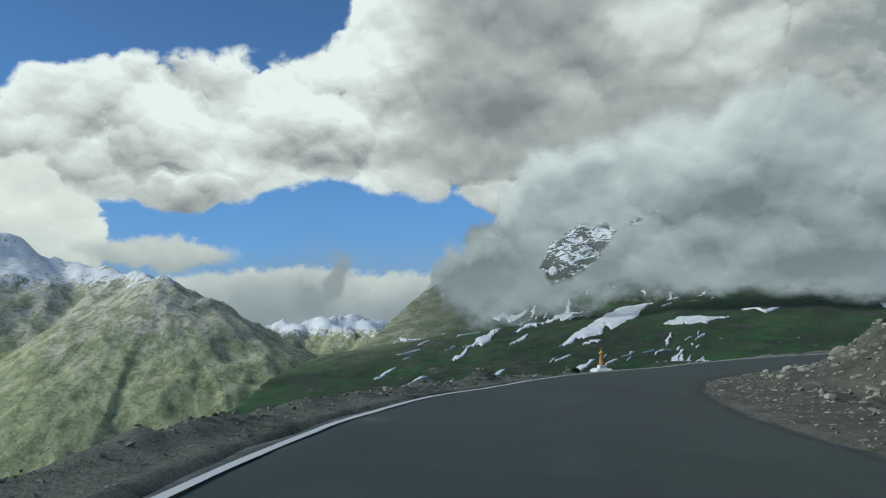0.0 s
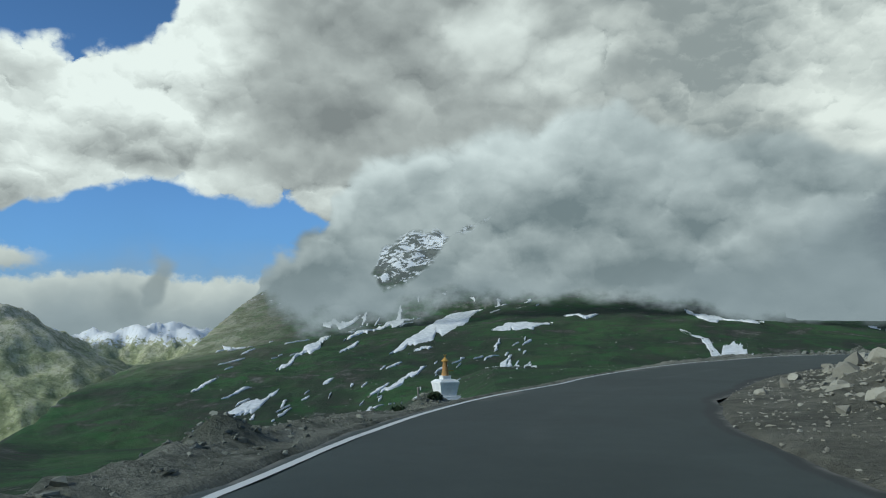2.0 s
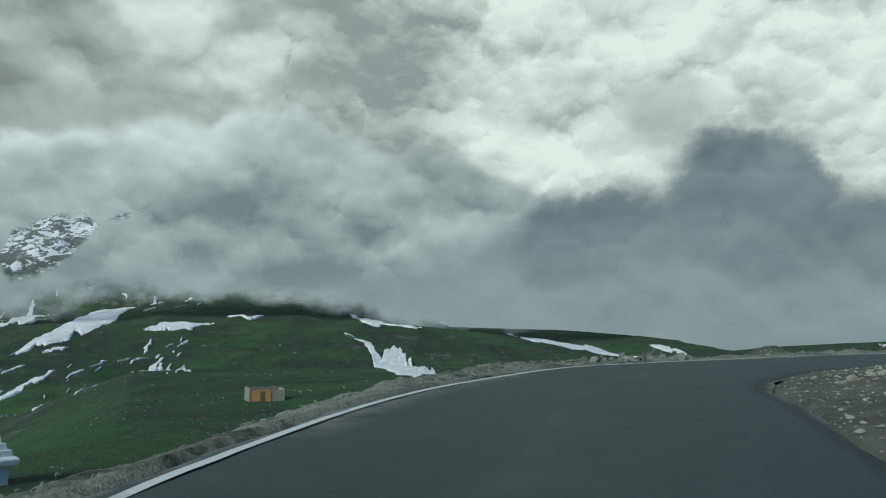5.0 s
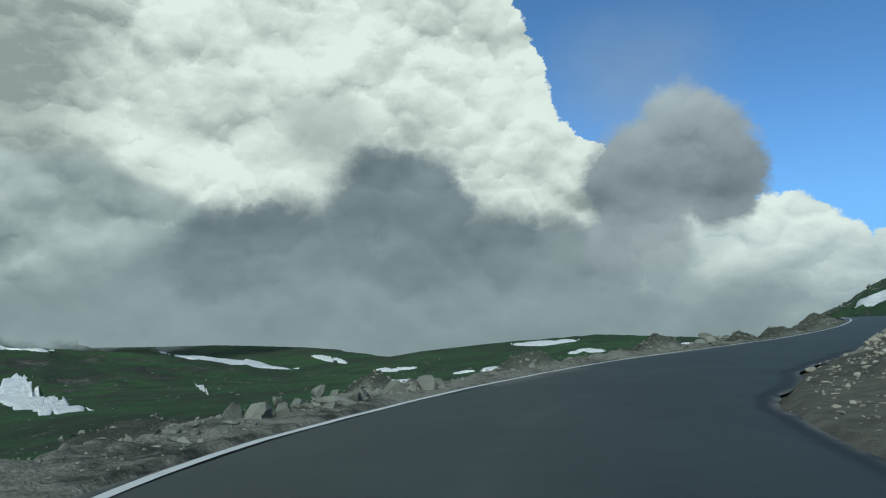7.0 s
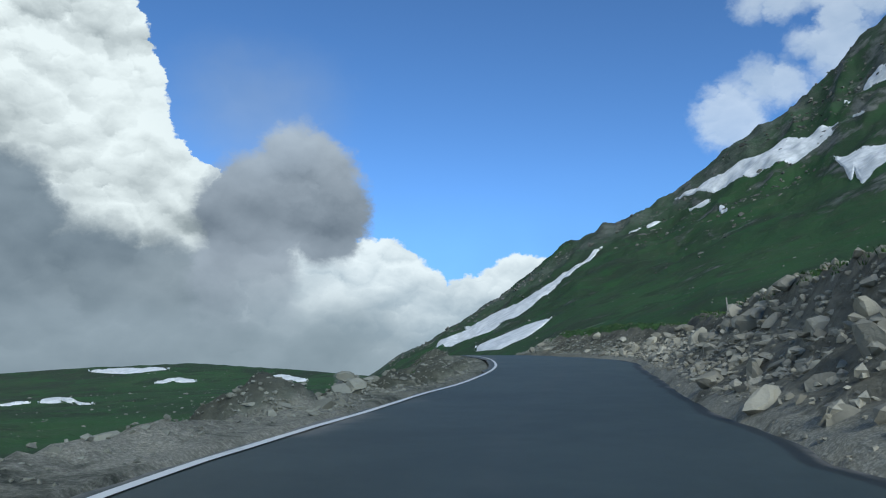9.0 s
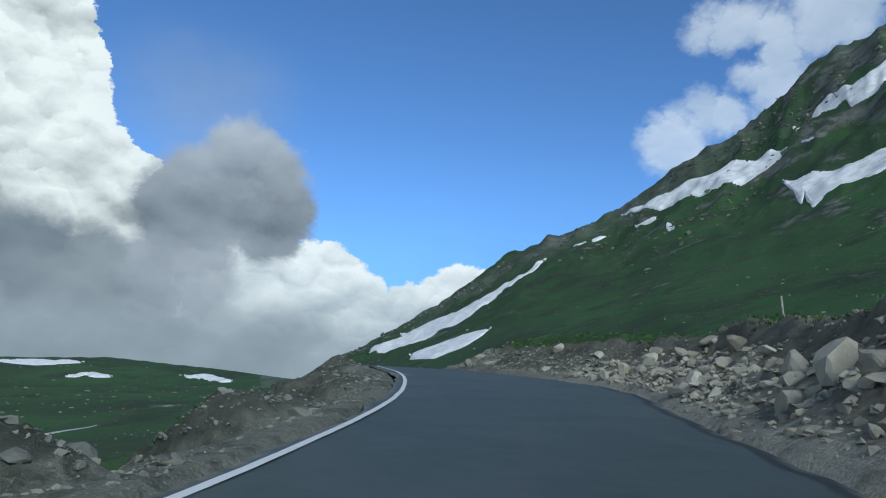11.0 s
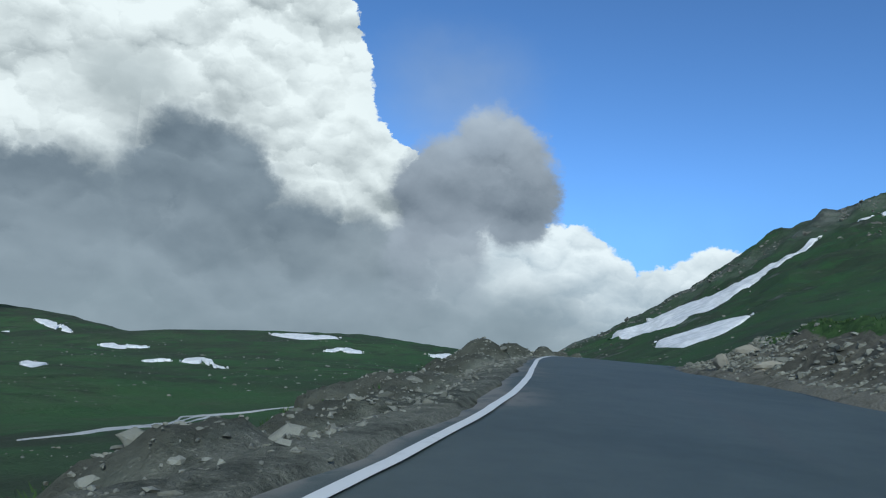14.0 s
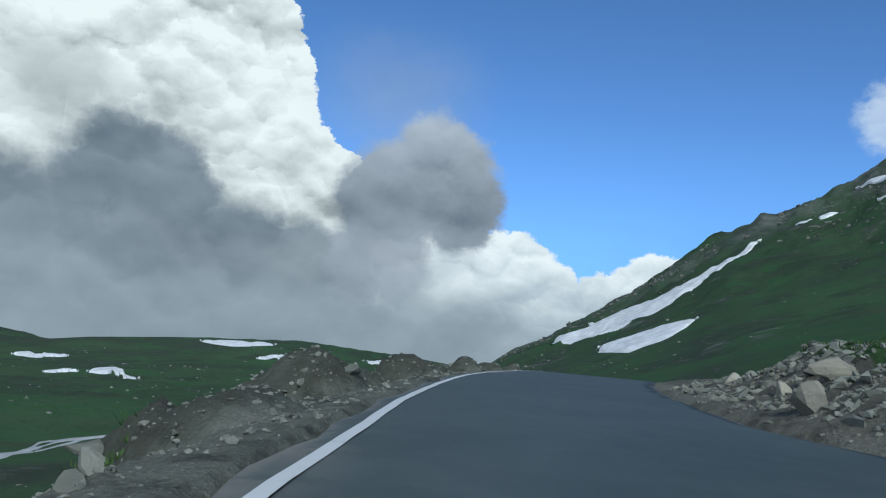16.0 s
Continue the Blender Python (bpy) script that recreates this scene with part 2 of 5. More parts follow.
def clouded(tree, direction, blue):
    """The cloud group for a direction."""
    split = tree.nodes.new("ShaderNodeSeparateXYZ")
    tree.links.new(direction, split.inputs[0])
    x, y, z = (Sock(tree, o) for o in split.outputs)
    az = (x * -1.0).op("ARCTAN2", y) * (180 / math.pi)
    el = z.op("ARCTAN2", (x * x + y * y).op("SQRT")) * (180 / math.pi)
    # azimuths run from +105 on the left to -255 behind
    az = az - az.op("GREATER_THAN", 105.0) * 360.0
    group = tree.nodes.new("ShaderNodeGroup")
    group.node_tree = CLOUDS
    tree.links.new(az.out, group.inputs["Azimuth"])
    tree.links.new(el.out, group.inputs["Elevation"])
    tree.links.new(blue, group.inputs["Blue"])
    return group


def make_world():
    world = bpy.data.worlds.new("sky")
    scene.world = world
    world.use_nodes = True
    tree = world.node_tree
    tree.nodes.clear()
    air = tree.nodes.new("ShaderNodeTexSky")
    air.sky_type, air.sun_disc = "NISHITA", False
    air.sun_elevation, air.sun_rotation = radians(SUN_HEIGHT), radians(-SUN_AZIMUTH)
    air.altitude, air.air_density, air.dust_density, air.ozone_density = 5000, 0.85, 0.05, 3.0
    gain = tree.nodes.new("ShaderNodeVectorMath")
    gain.operation = "MULTIPLY"
    tree.links.new(air.outputs[0], gain.inputs[0])
    gain.inputs[1].default_value = (0.160, 0.186, 0.200)
    where = tree.nodes.new("ShaderNodeTexCoord")
    group = clouded(tree, where.outputs["Generated"], gain.outputs[0])
    shade = tree.nodes.new("ShaderNodeBackground")
    tree.links.new(group.outputs["Colour"], shade.inputs["Color"])
    shade.inputs["Strength"].default_value = 1.0
    tree.links.new(shade.outputs[0], tree.nodes.new("ShaderNodeOutputWorld").inputs[0])


make_world()
sun = new("sun", bpy.data.lights.new("sun", "SUN"))
sun.data.energy, sun.data.angle, sun.data.color = 3.2, radians(22), (1.0, 0.95, 0.86)
sun.matrix_world = look((math.sin(radians(-SUN_AZIMUTH)) * 100, math.cos(radians(SUN_AZIMUTH)) * 100, math.tan(radians(SUN_HEIGHT)) * 100), (0, 0, 0))


# ---------------------------------------------------------------- materials
def material(name, rough=0.9, spec=0.3):
    m = bpy.data.materials.new(name)
    m.use_nodes = True
    tree = m.node_tree
    shader = tree.nodes["Principled BSDF"]
    shader.inputs["Roughness"].default_value = rough
    shader.inputs["Specular IOR Level"].default_value = spec
    return m, tree, shader


def place(tree):
    n = tree.nodes.new("ShaderNodeNewGeometry")
    return Sock(tree, n.outputs["Position"])


def set_colour(tree, shader, colour):
    tree.links.new(colour.out, shader.inputs["Base Color"])


def set_bump(tree, shader, height, strength, distance):
    n = tree.nodes.new("ShaderNodeBump")
    n.inputs["Strength"].default_value, n.inputs["Distance"].default_value = strength, distance
    tree.links.new(height.out, n.inputs["Height"])
    tree.links.new(n.outputs[0], shader.inputs["Normal"])


# ---------------------------------------------------------------- the lie of the land
# White line on the outer side of the road, and the inner edge of the asphalt.
OUTER = [(-3.26, -30), (-2.94, -8), (-2.5, 3.99), (-1.93, 9.45), (-0.65, 16.89), (1.55, 22.95), (3.14, 26.78), (5.28, 30.97), (8.25, 35.55), (11.84, 40.28), (15.72, 44.16), (19.26, 46.91),
         (23.24, 49.12), (27.47, 51.01), (31.5, 51.91), (36, 52.39), (40.5, 52.35), (45.99, 51.77), (51.98, 50.58), (57.98, 49.39), (62.95, 48.09), (71.9, 46.34), (79.92, 45.47), (86.97, 45.2),
         (94.51, 45.55), (100.01, 45.86), (107, 46.04), (118.98, 45.73), (136.98, 44.06), (155.99, 40.47), (200.01, 28.05)]
INNER = [(5.22, -30), (5, -8), (4.95, 6.02), (5.47, 13.05), (6.56, 19.11), (8.22, 24.85), (10.64, 29.34), (13.97, 33.84), (18.3, 38.5), (22.73, 41.52), (26.88, 44.42), (31.49, 46.24),
         (36, 46.7), (40.52, 46.48), (45.63, 45.77), (51.18, 44.82), (57.56, 43.26), (63.77, 41.6), (70.27, 40.07), (76.23, 38.56), (81.06, 37.71), (86.88, 37.97), (95.3, 39.47), (100.83, 40.74),
         (109.02, 40.61), (122.03, 39.05), (138, 36.31), (154.95, 32.12), (197.94, 18.82)]
# The middle of the road as driven, its height by metres along it from the start, and its cross-fall (outer side up).
CENTRE = [(0.6, -30), (0.1, -10), (0, 0), (0.4, 7.5), (1.5, 14.7), (3.9, 22.1), (7.3, 29.1), (11.4, 35.6), (16.4, 41.3), (22.9, 45.7), (30.6, 48.7), (39.3, 49.5), (47.5, 48.7),
          (55.1, 47.3), (65.5, 45.3), (75.2, 44.1), (85.3, 43.9), (95, 43.5), (107, 43.3), (120, 42.5), (138, 40.4), (156, 36.5), (199, 23.5)]
GRADE = [(-30, 0.083), (0, 0.149), (10, 0.163), (20, -0.104), (30, -0.203), (40, -0.302), (50, -0.135), (60, -0.012), (70, 0.107), (80, 0.27), (90, 0.386), (100, 0.647),
         (110, 0.986), (120, 1.323), (130, 1.547), (140, 1.587), (150, 1.522), (160, 1.44), (170, 1.29), (180, 0.898), (195, -0.004), (215, -2.004), (260, -7.004)]
CROSSFALL = [(-30, 0.0436), (10, 0.0295), (20, 0.0163), (30, 0.004), (40, 0.0011), (50, 0.0121), (60, 0.0256), (70, 0.0126), (80, 0.0146), (90, 0.0151), (100, 0.0196), (115, 0.017),
         (180, 0.027)]


def smooth_line(points, step=0.5):
    """A Catmull-Rom curve through points, evenly stepped."""
    p = np.array(points, float)
    p = np.vstack([2 * p[0] - p[1], p, 2 * p[-1] - p[-2]])
    out = []
    for a, b, c, d in zip(p[:-3], p[1:-2], p[2:-1], p[3:]):
        n = max(4, int(np.linalg.norm(c - b) / 0.25))
        t = np.linspace(0, 1, n, endpoint=False)[:, None]
        out.append(0.5 * (2 * b + (c - a) * t + (2 * a - 5 * b + 4 * c - d) * t**2 + (3 * b - a - 3 * c + d) * t**3))
    q = np.vstack([*out, p[-2][None]])
    s = np.r_[0, np.cumsum(np.linalg.norm(np.diff(q, axis=0), axis=1))]
    at = np.arange(0, s[-1], step)
    return np.stack([np.interp(at, s, q[:, 0]), np.interp(at, s, q[:, 1])], 1)


def normals(line):
    """The unit normals to the left of a line."""
    t = np.gradient(line, axis=0)
    t /= np.linalg.norm(t, axis=1, keepdims=True)
    return np.stack([-t[:, 1], t[:, 0]], 1)


OUT_LINE, IN_LINE, MID_LINE = smooth_line(OUTER), smooth_line(INNER), smooth_line(CENTRE)


def signed_distance(x, y, line):
    """Metres to the left (+) or right (-) of a line, and the index of its nearest point."""
    x, y = np.broadcast_arrays(np.asarray(x, float), np.asarray(y, float))
    shape, q = x.shape, np.stack([x.ravel(), y.ravel()], 1)
    n, best, index = normals(line), np.full(len(q), 1e18), np.zeros(len(q), int)
    for a in range(0, len(line), 4):
        d = (q[:, 0] - line[a, 0]) ** 2 + (q[:, 1] - line[a, 1]) ** 2
        less = d < best
        best[less], index[less] = d[less], a
    near = best < 40**2
    for k in range(-3, 4):
        a = np.clip(index + k, 0, len(line) - 1)
        d = ((q - line[a]) ** 2).sum(1)
        less = near & (d < best)
        best[less], index[less] = d[less], a[less]
    side = np.sign(((q - line[index]) * n[index]).sum(1))
    return (side * np.sqrt(best)).reshape(shape), index.reshape(shape)


def hash2(i, j, seed):
    h = (i.astype(np.int64) * 374761393 + j.astype(np.int64) * 668265263 + seed * 974711) & 0x7FFFFFFF
    h = ((h ^ (h >> 13)) * 1274126177) & 0x7FFFFFFF
    return ((h ^ (h >> 16)) & 0xFFFF) / 65535.0


def value_noise(x, y, seed=0):
    i, j = np.floor(x), np.floor(y)
    u, v = x - i, y - j
    u, v = u * u * u * (u * (u * 6 - 15) + 10), v * v * v * (v * (v * 6 - 15) + 10)
    a, b = hash2(i, j, seed), hash2(i + 1, j, seed)
    c, d = hash2(i, j + 1, seed), hash2(i + 1, j + 1, seed)
    return (a + (b - a) * u) * (1 - v) + (c + (d - c) * u) * v


def fractal(x, y, size, octaves=5, seed=0, ridged=False, gain=0.5):
    """Fractal noise about 0, of the given largest size in metres."""
    total, amp = 0.0, 1.0
    x, y = np.asarray(x, float) / size, np.asarray(y, float) / size
    for k in range(octaves):
        v = value_noise(x * 0.8 - y * 0.6 + 17.3 * k, x * 0.6 + y * 0.8 - 9.1 * k, seed + k) * 2 - 1
        total = total + amp * ((1 - 2 * np.abs(v)) if ridged else v)
        amp, x, y = amp * gain, x * 2.03, y * 2.03
    return total


def ridge(x, y, crest, front, back, power=1.0):
    """The height of a ridge with a crest line of (x, y, z); front and back: the fall per metre to its right and left."""
    best = np.full(np.shape(x), -1e9)
    for (ax, ay, az), (bx, by, bz) in zip(crest[:-1], crest[1:]):
        dx, dy = bx - ax, by - ay
        t = np.clip(((x - ax) * dx + (y - ay) * dy) / (dx * dx + dy * dy), 0, 1)
        ox, oy = x - ax - t * dx, y - ay - t * dy
        d = np.hypot(ox, oy)
        side = dx * oy - dy * ox
        best = np.maximum(best, az + t * (bz - az) - np.where(side < 0, front, back) * d**power)
    return best


def around(az, r, el, cx=40.0, cy=49.0, cz=1.2):
    """A place at an azimuth (degrees to the left of +y), distance and elevation from the bend."""
    return (cx - r * math.sin(math.radians(az)), cy + r * math.cos(math.radians(az)), cz + r * math.tan(math.radians(el)))


LIP = [(-15, -60, -5), (-15, 0, -5.2), (-17, 30, -6.4), (-26, 70, -11), (-60, 150, -24), (-108, 312, -36), (-138, 459, -45), (-153, 632, -46), (-149, 786, -40), (-140, 919, -33), (-124, 1073, -16), (-96, 1226, 10), (-66, 1378, 39), (-16, 1550, 82)]
MASSIF = [(-16, 1550, 82), (61, 1719, 149), (208, 1888, 174), (294, 1877, 245), (362, 1865, 260), (533, 1823, 323), (740, 1760, 200), (980, 1620, 20)]
GREEN_HILL = [around(-9, 1050, 0.6, 4, 22), around(-15, 980, 2.3, 4, 22), around(-20.5, 950, 3.1, 4, 22), around(-25, 930, 2.9, 4, 22), around(-29.3, 900, 2.4, 4, 22), around(-31.8, 890, 0.7, 4, 22)]
LOW_RIDGE = [around(-34, 1000, 1.25), around(-45, 950, 0.85), around(-51, 900, 0.4), around(-55.6, 750, -0.45), around(-57.1, 700, -0.95), around(-60.6, 690, -0.35), around(-67, 690, 0.05),
             around(-70, 680, 0.15), around(-73.8, 650, 0.25), around(-79.6, 600, -0.25), around(-83.8, 540, -0.75), around(-88, 500, -1.15), around(-94, 470, -1.65)]
LEFT_MOUNTAIN = [(-2300, 1900, 330), (-1620, 2097, 327), (-1371, 2268, 313), (-1296, 2312, 259), (-1188, 2312, 236), (-1022, 2226, 189), (-891, 2120, 160), (-770, 1954, 155)]
LEFT_FLANK = [(-770, 1954, 155), (-795, 2264, 122), (-801, 2630, 72), (-785, 2947, 35), (-745, 3266, -52), (-689, 3584, -171), (-586, 3856, -369)]
LEFT_SPUR = [(-770, 1954, 155), (-739, 1804, 57), (-648, 1679, -60), (-599, 1591, -127), (-566, 1496, -196)]
SECOND_MOUNTAIN = [around(*p, 0, 0) for p in ((26, 3700, 2.6), (19, 3700, 2.7), (17, 3700, 1.5), (14, 3700, 0.0), (9, 3700, -3))]
FAR_RANGE = [around(*p, 0, 0) for p in ((22, 4250, 1.0), (14.7, 4250, 0.5), (12.5, 4250, 0.2), (10.9, 4250, 0.8), (9.8, 4250, 1.3), (8.1, 4250, 0.7), (6, 4250, 1.1), (4.3, 4250, 0.3), (0, 4250, 1.5), (-8, 4250, 1.0))]
RIGHT_CREST = [(-80, 500, -6), (-84, 500, -2.4), (-87.3, 503, -0.56), (-88.9, 503, 0.6), (-91.0, 503, 1.6), (-94.4, 503, 3.63), (-97.9, 503, 5.87), (-100.1, 503, 7.21), (-102.2, 503, 8.87), (-106.5, 503, 10.63),
               (-109.7, 503, 11.73), (-114.5, 503, 14.96), (-119.3, 503, 17.71), (-123.2, 500, 20.59), (-127.1, 490, 22.66), (-135, 470, 26), (-150, 450, 31), (-175, 430, 31), (-200, 420, 26), (-230, 400, 17), (-260, 380, 6), (-280, 380, -3)]


def bank_height(x):
    """The height of the cut bank on the inner side of the road."""
    return np.interp(x, [-10, 5, 14, 24, 34, 42, 49, 56, 70, 98, 109, 114, 135], [2.0, 1.9, 1.8, 1.4, 0.9, 1.5, 2.4, 2.8, 2.2, 1.9, 1.3, 0.5, 0.3])


def apron(x):
    """The width of the flat gravel between the asphalt and the bank."""
    return np.interp(x, [8, 16, 28, 38, 46], [3.2, 2.4, 2.0, 1.6, 0.6])


def road_z(x, y):
    """The height of the road, which climbs through the bend, leans into it, and falls away behind its crest."""
    lat, k = signed_distance(x, y, MID_LINE)
    t = np.gradient(MID_LINE, axis=0) * 2
    ahead = (np.asarray(x) - MID_LINE[k, 0]) * t[k, 0] + (np.asarray(y) - MID_LINE[k, 1]) * t[k, 1]
    arc = k * 0.5 - 30.0 + np.clip(ahead, -1, 1)
    g, c = (np.array(v, float).T for v in (GRADE, CROSSFALL))
    return np.interp(arc, *g) + np.interp(arc, *c) * np.clip(lat, -5, 4)


def land(x, y):
    """The height of the ground."""
    x, y = np.broadcast_arrays(np.asarray(x, float), np.asarray(y, float))
    so, _ = signed_distance(x, y, OUT_LINE)
    si = -signed_distance(x, y, IN_LINE)[0]
    # past the end of the built road the slope closes over its line
    past = (so <= 0) & (si <= 0) & (np.minimum(-so, -si) > 14)
    si = np.where(past, -si, si)
    away = np.maximum(np.maximum(so, si), 0)
    base = road_z(x, y) * np.clip(1 - away / np.where(so > si, 30, 80), 0, 1)
    # outer side: a steep fall below the verge, then meadows that deepen to the north
    outer = np.interp(so, [0, 1.4, 2.1, 3.2, 4.5, 8, 12, 30, 95, 200, 500, 1200], [0, -0.06, -0.3, -0.95, -1.7, -3.6, -4.8, -6.4, -8.5, -11, -20, -25])
    steep_side = np.interp(so, [0, 0.9, 1.6, 2.4, 3.5, 5, 8, 12, 30], [0, -0.05, -0.35, -0.9, -1.75, -2.7, -4.4, -5.4, -6.4])
    outer = np.where(so < 30, outer + np.interp(x, [58, 68], [0, 1]) * (steep_side - outer), outer)
    outer = outer - np.clip((x - 2) / 3, 0, 1) * np.clip((20 - x) / 4, 0, 1) * np.interp(so, [0.5, 3, 8, 24], [0, 0.8, 1.0, 0])
    toward = -np.degrees(np.arctan2(x - 8, y - 28))
    outer = outer * (1 + 2.1 * np.clip((toward + 15) / 14, 0, 1) * np.clip((so - 30) / 110, 0, 1))
    outer = outer - 2.5 * np.exp(-(((x - 180) / 55) ** 2 + ((y - 100) / 30) ** 2))
    far = np.clip((so - 10) / 60, 0, 1)
    outer = outer + far * (1.8 * fractal(x, y, 90, 5, 3) + 0.25 * fractal(x, y, 9, 3, 5))
    # the mountain behind the road
    ox, oy = x - 40, y - 49
    r = np.hypot(ox, oy) + 1e-6
    az = -np.degrees(np.arctan2(ox, oy)) % 360 - 360
    ca, cr, ce = (np.array(v, float) for v in zip(*RIGHT_CREST))
    rc = np.interp(-az, -ca, cr)
    zc = 1.2 + rc * np.tan(np.radians(np.interp(-az, -ca, ce)))
    level = np.interp(-az, [80, 86, 100, 112, 280], [-14, -12, -6, 1.5, 2.2])
    rise = np.clip(r / rc, 0, 1) ** 2.1
    crags = np.clip(rise * 2.0 - 0.35, 0, 1) * (2.4 * fractal(x, y, 60, 5, 11) + 3.0 * fractal(x, y, 24, 4, 15, True)) * np.interp(-az, [84, 92, 112, 122], [0.25, 0.7, 0.9, 1.2])
    slope = level + (zc - level) * rise - np.clip(r - rc, 0, None) * 0.55 + crags * np.clip((zc + 5) / 25, 0, 1)
    # inner side: gravel apron, cut bank and turf
    top, flat = bank_height(x), apron(x)
    t = np.clip((si - flat) / 2.6, 0, 1)
    inner = top * (0.12 * np.clip(si / flat, 0, 1) + 0.88 * (t * 0.45 + 0.55 * t * t))
    inner = inner + np.clip((si - flat - 3) / 30, 0, 1) * (slope - top) + np.clip((si - 6) / 10, 0, 1) * 0.25 * fractal(x, y, 8, 3, 12)
    meadow = outer
    outer = np.maximum(outer, np.where((az > -150) & (az < -80), slope, -1e3) - 30 * np.clip((26 - so) / 12, 0, 1) * np.clip((210 - x) / 50, 0, 1))
    z = np.where(so > 0, outer, np.where(si > 0, inner, 0.0)) + base
    # past the end of the built road the slope runs on
    end = np.clip((x - 176) / 24, 0, 1) * np.clip((80 - y) / 30, 0, 1)
    z = z * (1 - end) + end * np.maximum(slope, -7.5)
    # mountains round about
    lump = fractal(x, y, 420, 7, 21)
    crag = fractal(x, y, 260, 7, 31, True)
    north = np.clip((so - 60) / 250, 0, 1)
    hills = np.maximum(ridge(x, y, MASSIF, 0.33, 0.5) + (26 * crag + 12 * lump) * np.clip((x - 20) / 150, 0, 1) - 8, ridge(x, y, GREEN_HILL, 0.16, 0.3) + 2 * lump + 2.0 * fractal(x, y, 60, 4, 8, True))
    hills = np.maximum(hills, ridge(x, y, LIP, 0.155, 0.55) + 3 * lump + 2 * crag - 3)
    hills = np.maximum(hills, ridge(x, y, LOW_RIDGE, 0.12, 0.12) + 1.2 * lump + 0.5 * crag)
    k = 6.0
    high = np.maximum(z, hills) + k * np.log1p(np.exp(-np.abs(z - hills) / k)) - k * 0.69 * np.exp(-np.abs(z - hills) / k)
    z = np.where(so > 0, z + north * (high - z), z)
    # behind the lip and the low ridge the land drops into deep valleys
    drop = ridge(x, y, LIP, 0.62, 0.62)
    lip_side, _ = signed_distance(x, y, smooth_line([p[:2] for p in LIP], 20.0))
    z = np.where(lip_side > 0, np.minimum(z, drop + np.clip(lip_side / 60, 0, 1) * (10 * lump + 12 * crag)), z)
    beyond, _ = signed_distance(x, y, smooth_line([p[:2] for p in LOW_RIDGE], 20.0))
    z = z - np.clip(beyond - 40, 0, None) * 0.3 * (az > -100) * (az < -36) * np.clip((meadow - slope) / 6 + 1, 0, 1)
    z = np.maximum(z, -520 + 20 * lump)
    left = np.maximum.reduce([ridge(x, y, LEFT_MOUNTAIN, 0.62, 0.6), ridge(x, y, LEFT_FLANK, 1.1, 0.6), ridge(x, y, SECOND_MOUNTAIN, 0.6, 0.6), ridge(x, y, LEFT_SPUR, 0.58, 0.9)]) + 15 * crag * np.clip(np.hypot(x, y) / 2500, 0, 1) + 16 * lump + 7 * fractal(x, y, 90, 4, 35, True)
    snowy = ridge(x, y, FAR_RANGE, 0.42, 0.7) + 45 * crag + 25 * fractal(x, y, 150, 5, 36, True) - 10
    return np.maximum(z, np.maximum(left, snowy))


def strip_width(x):
    """How far the finely built strip reaches on the inner side of the road, narrow where the bend is tight."""
    return 18 * np.interp(x, [14, 24, 44, 54], [1.0, 0.5, 0.5, 1.0])


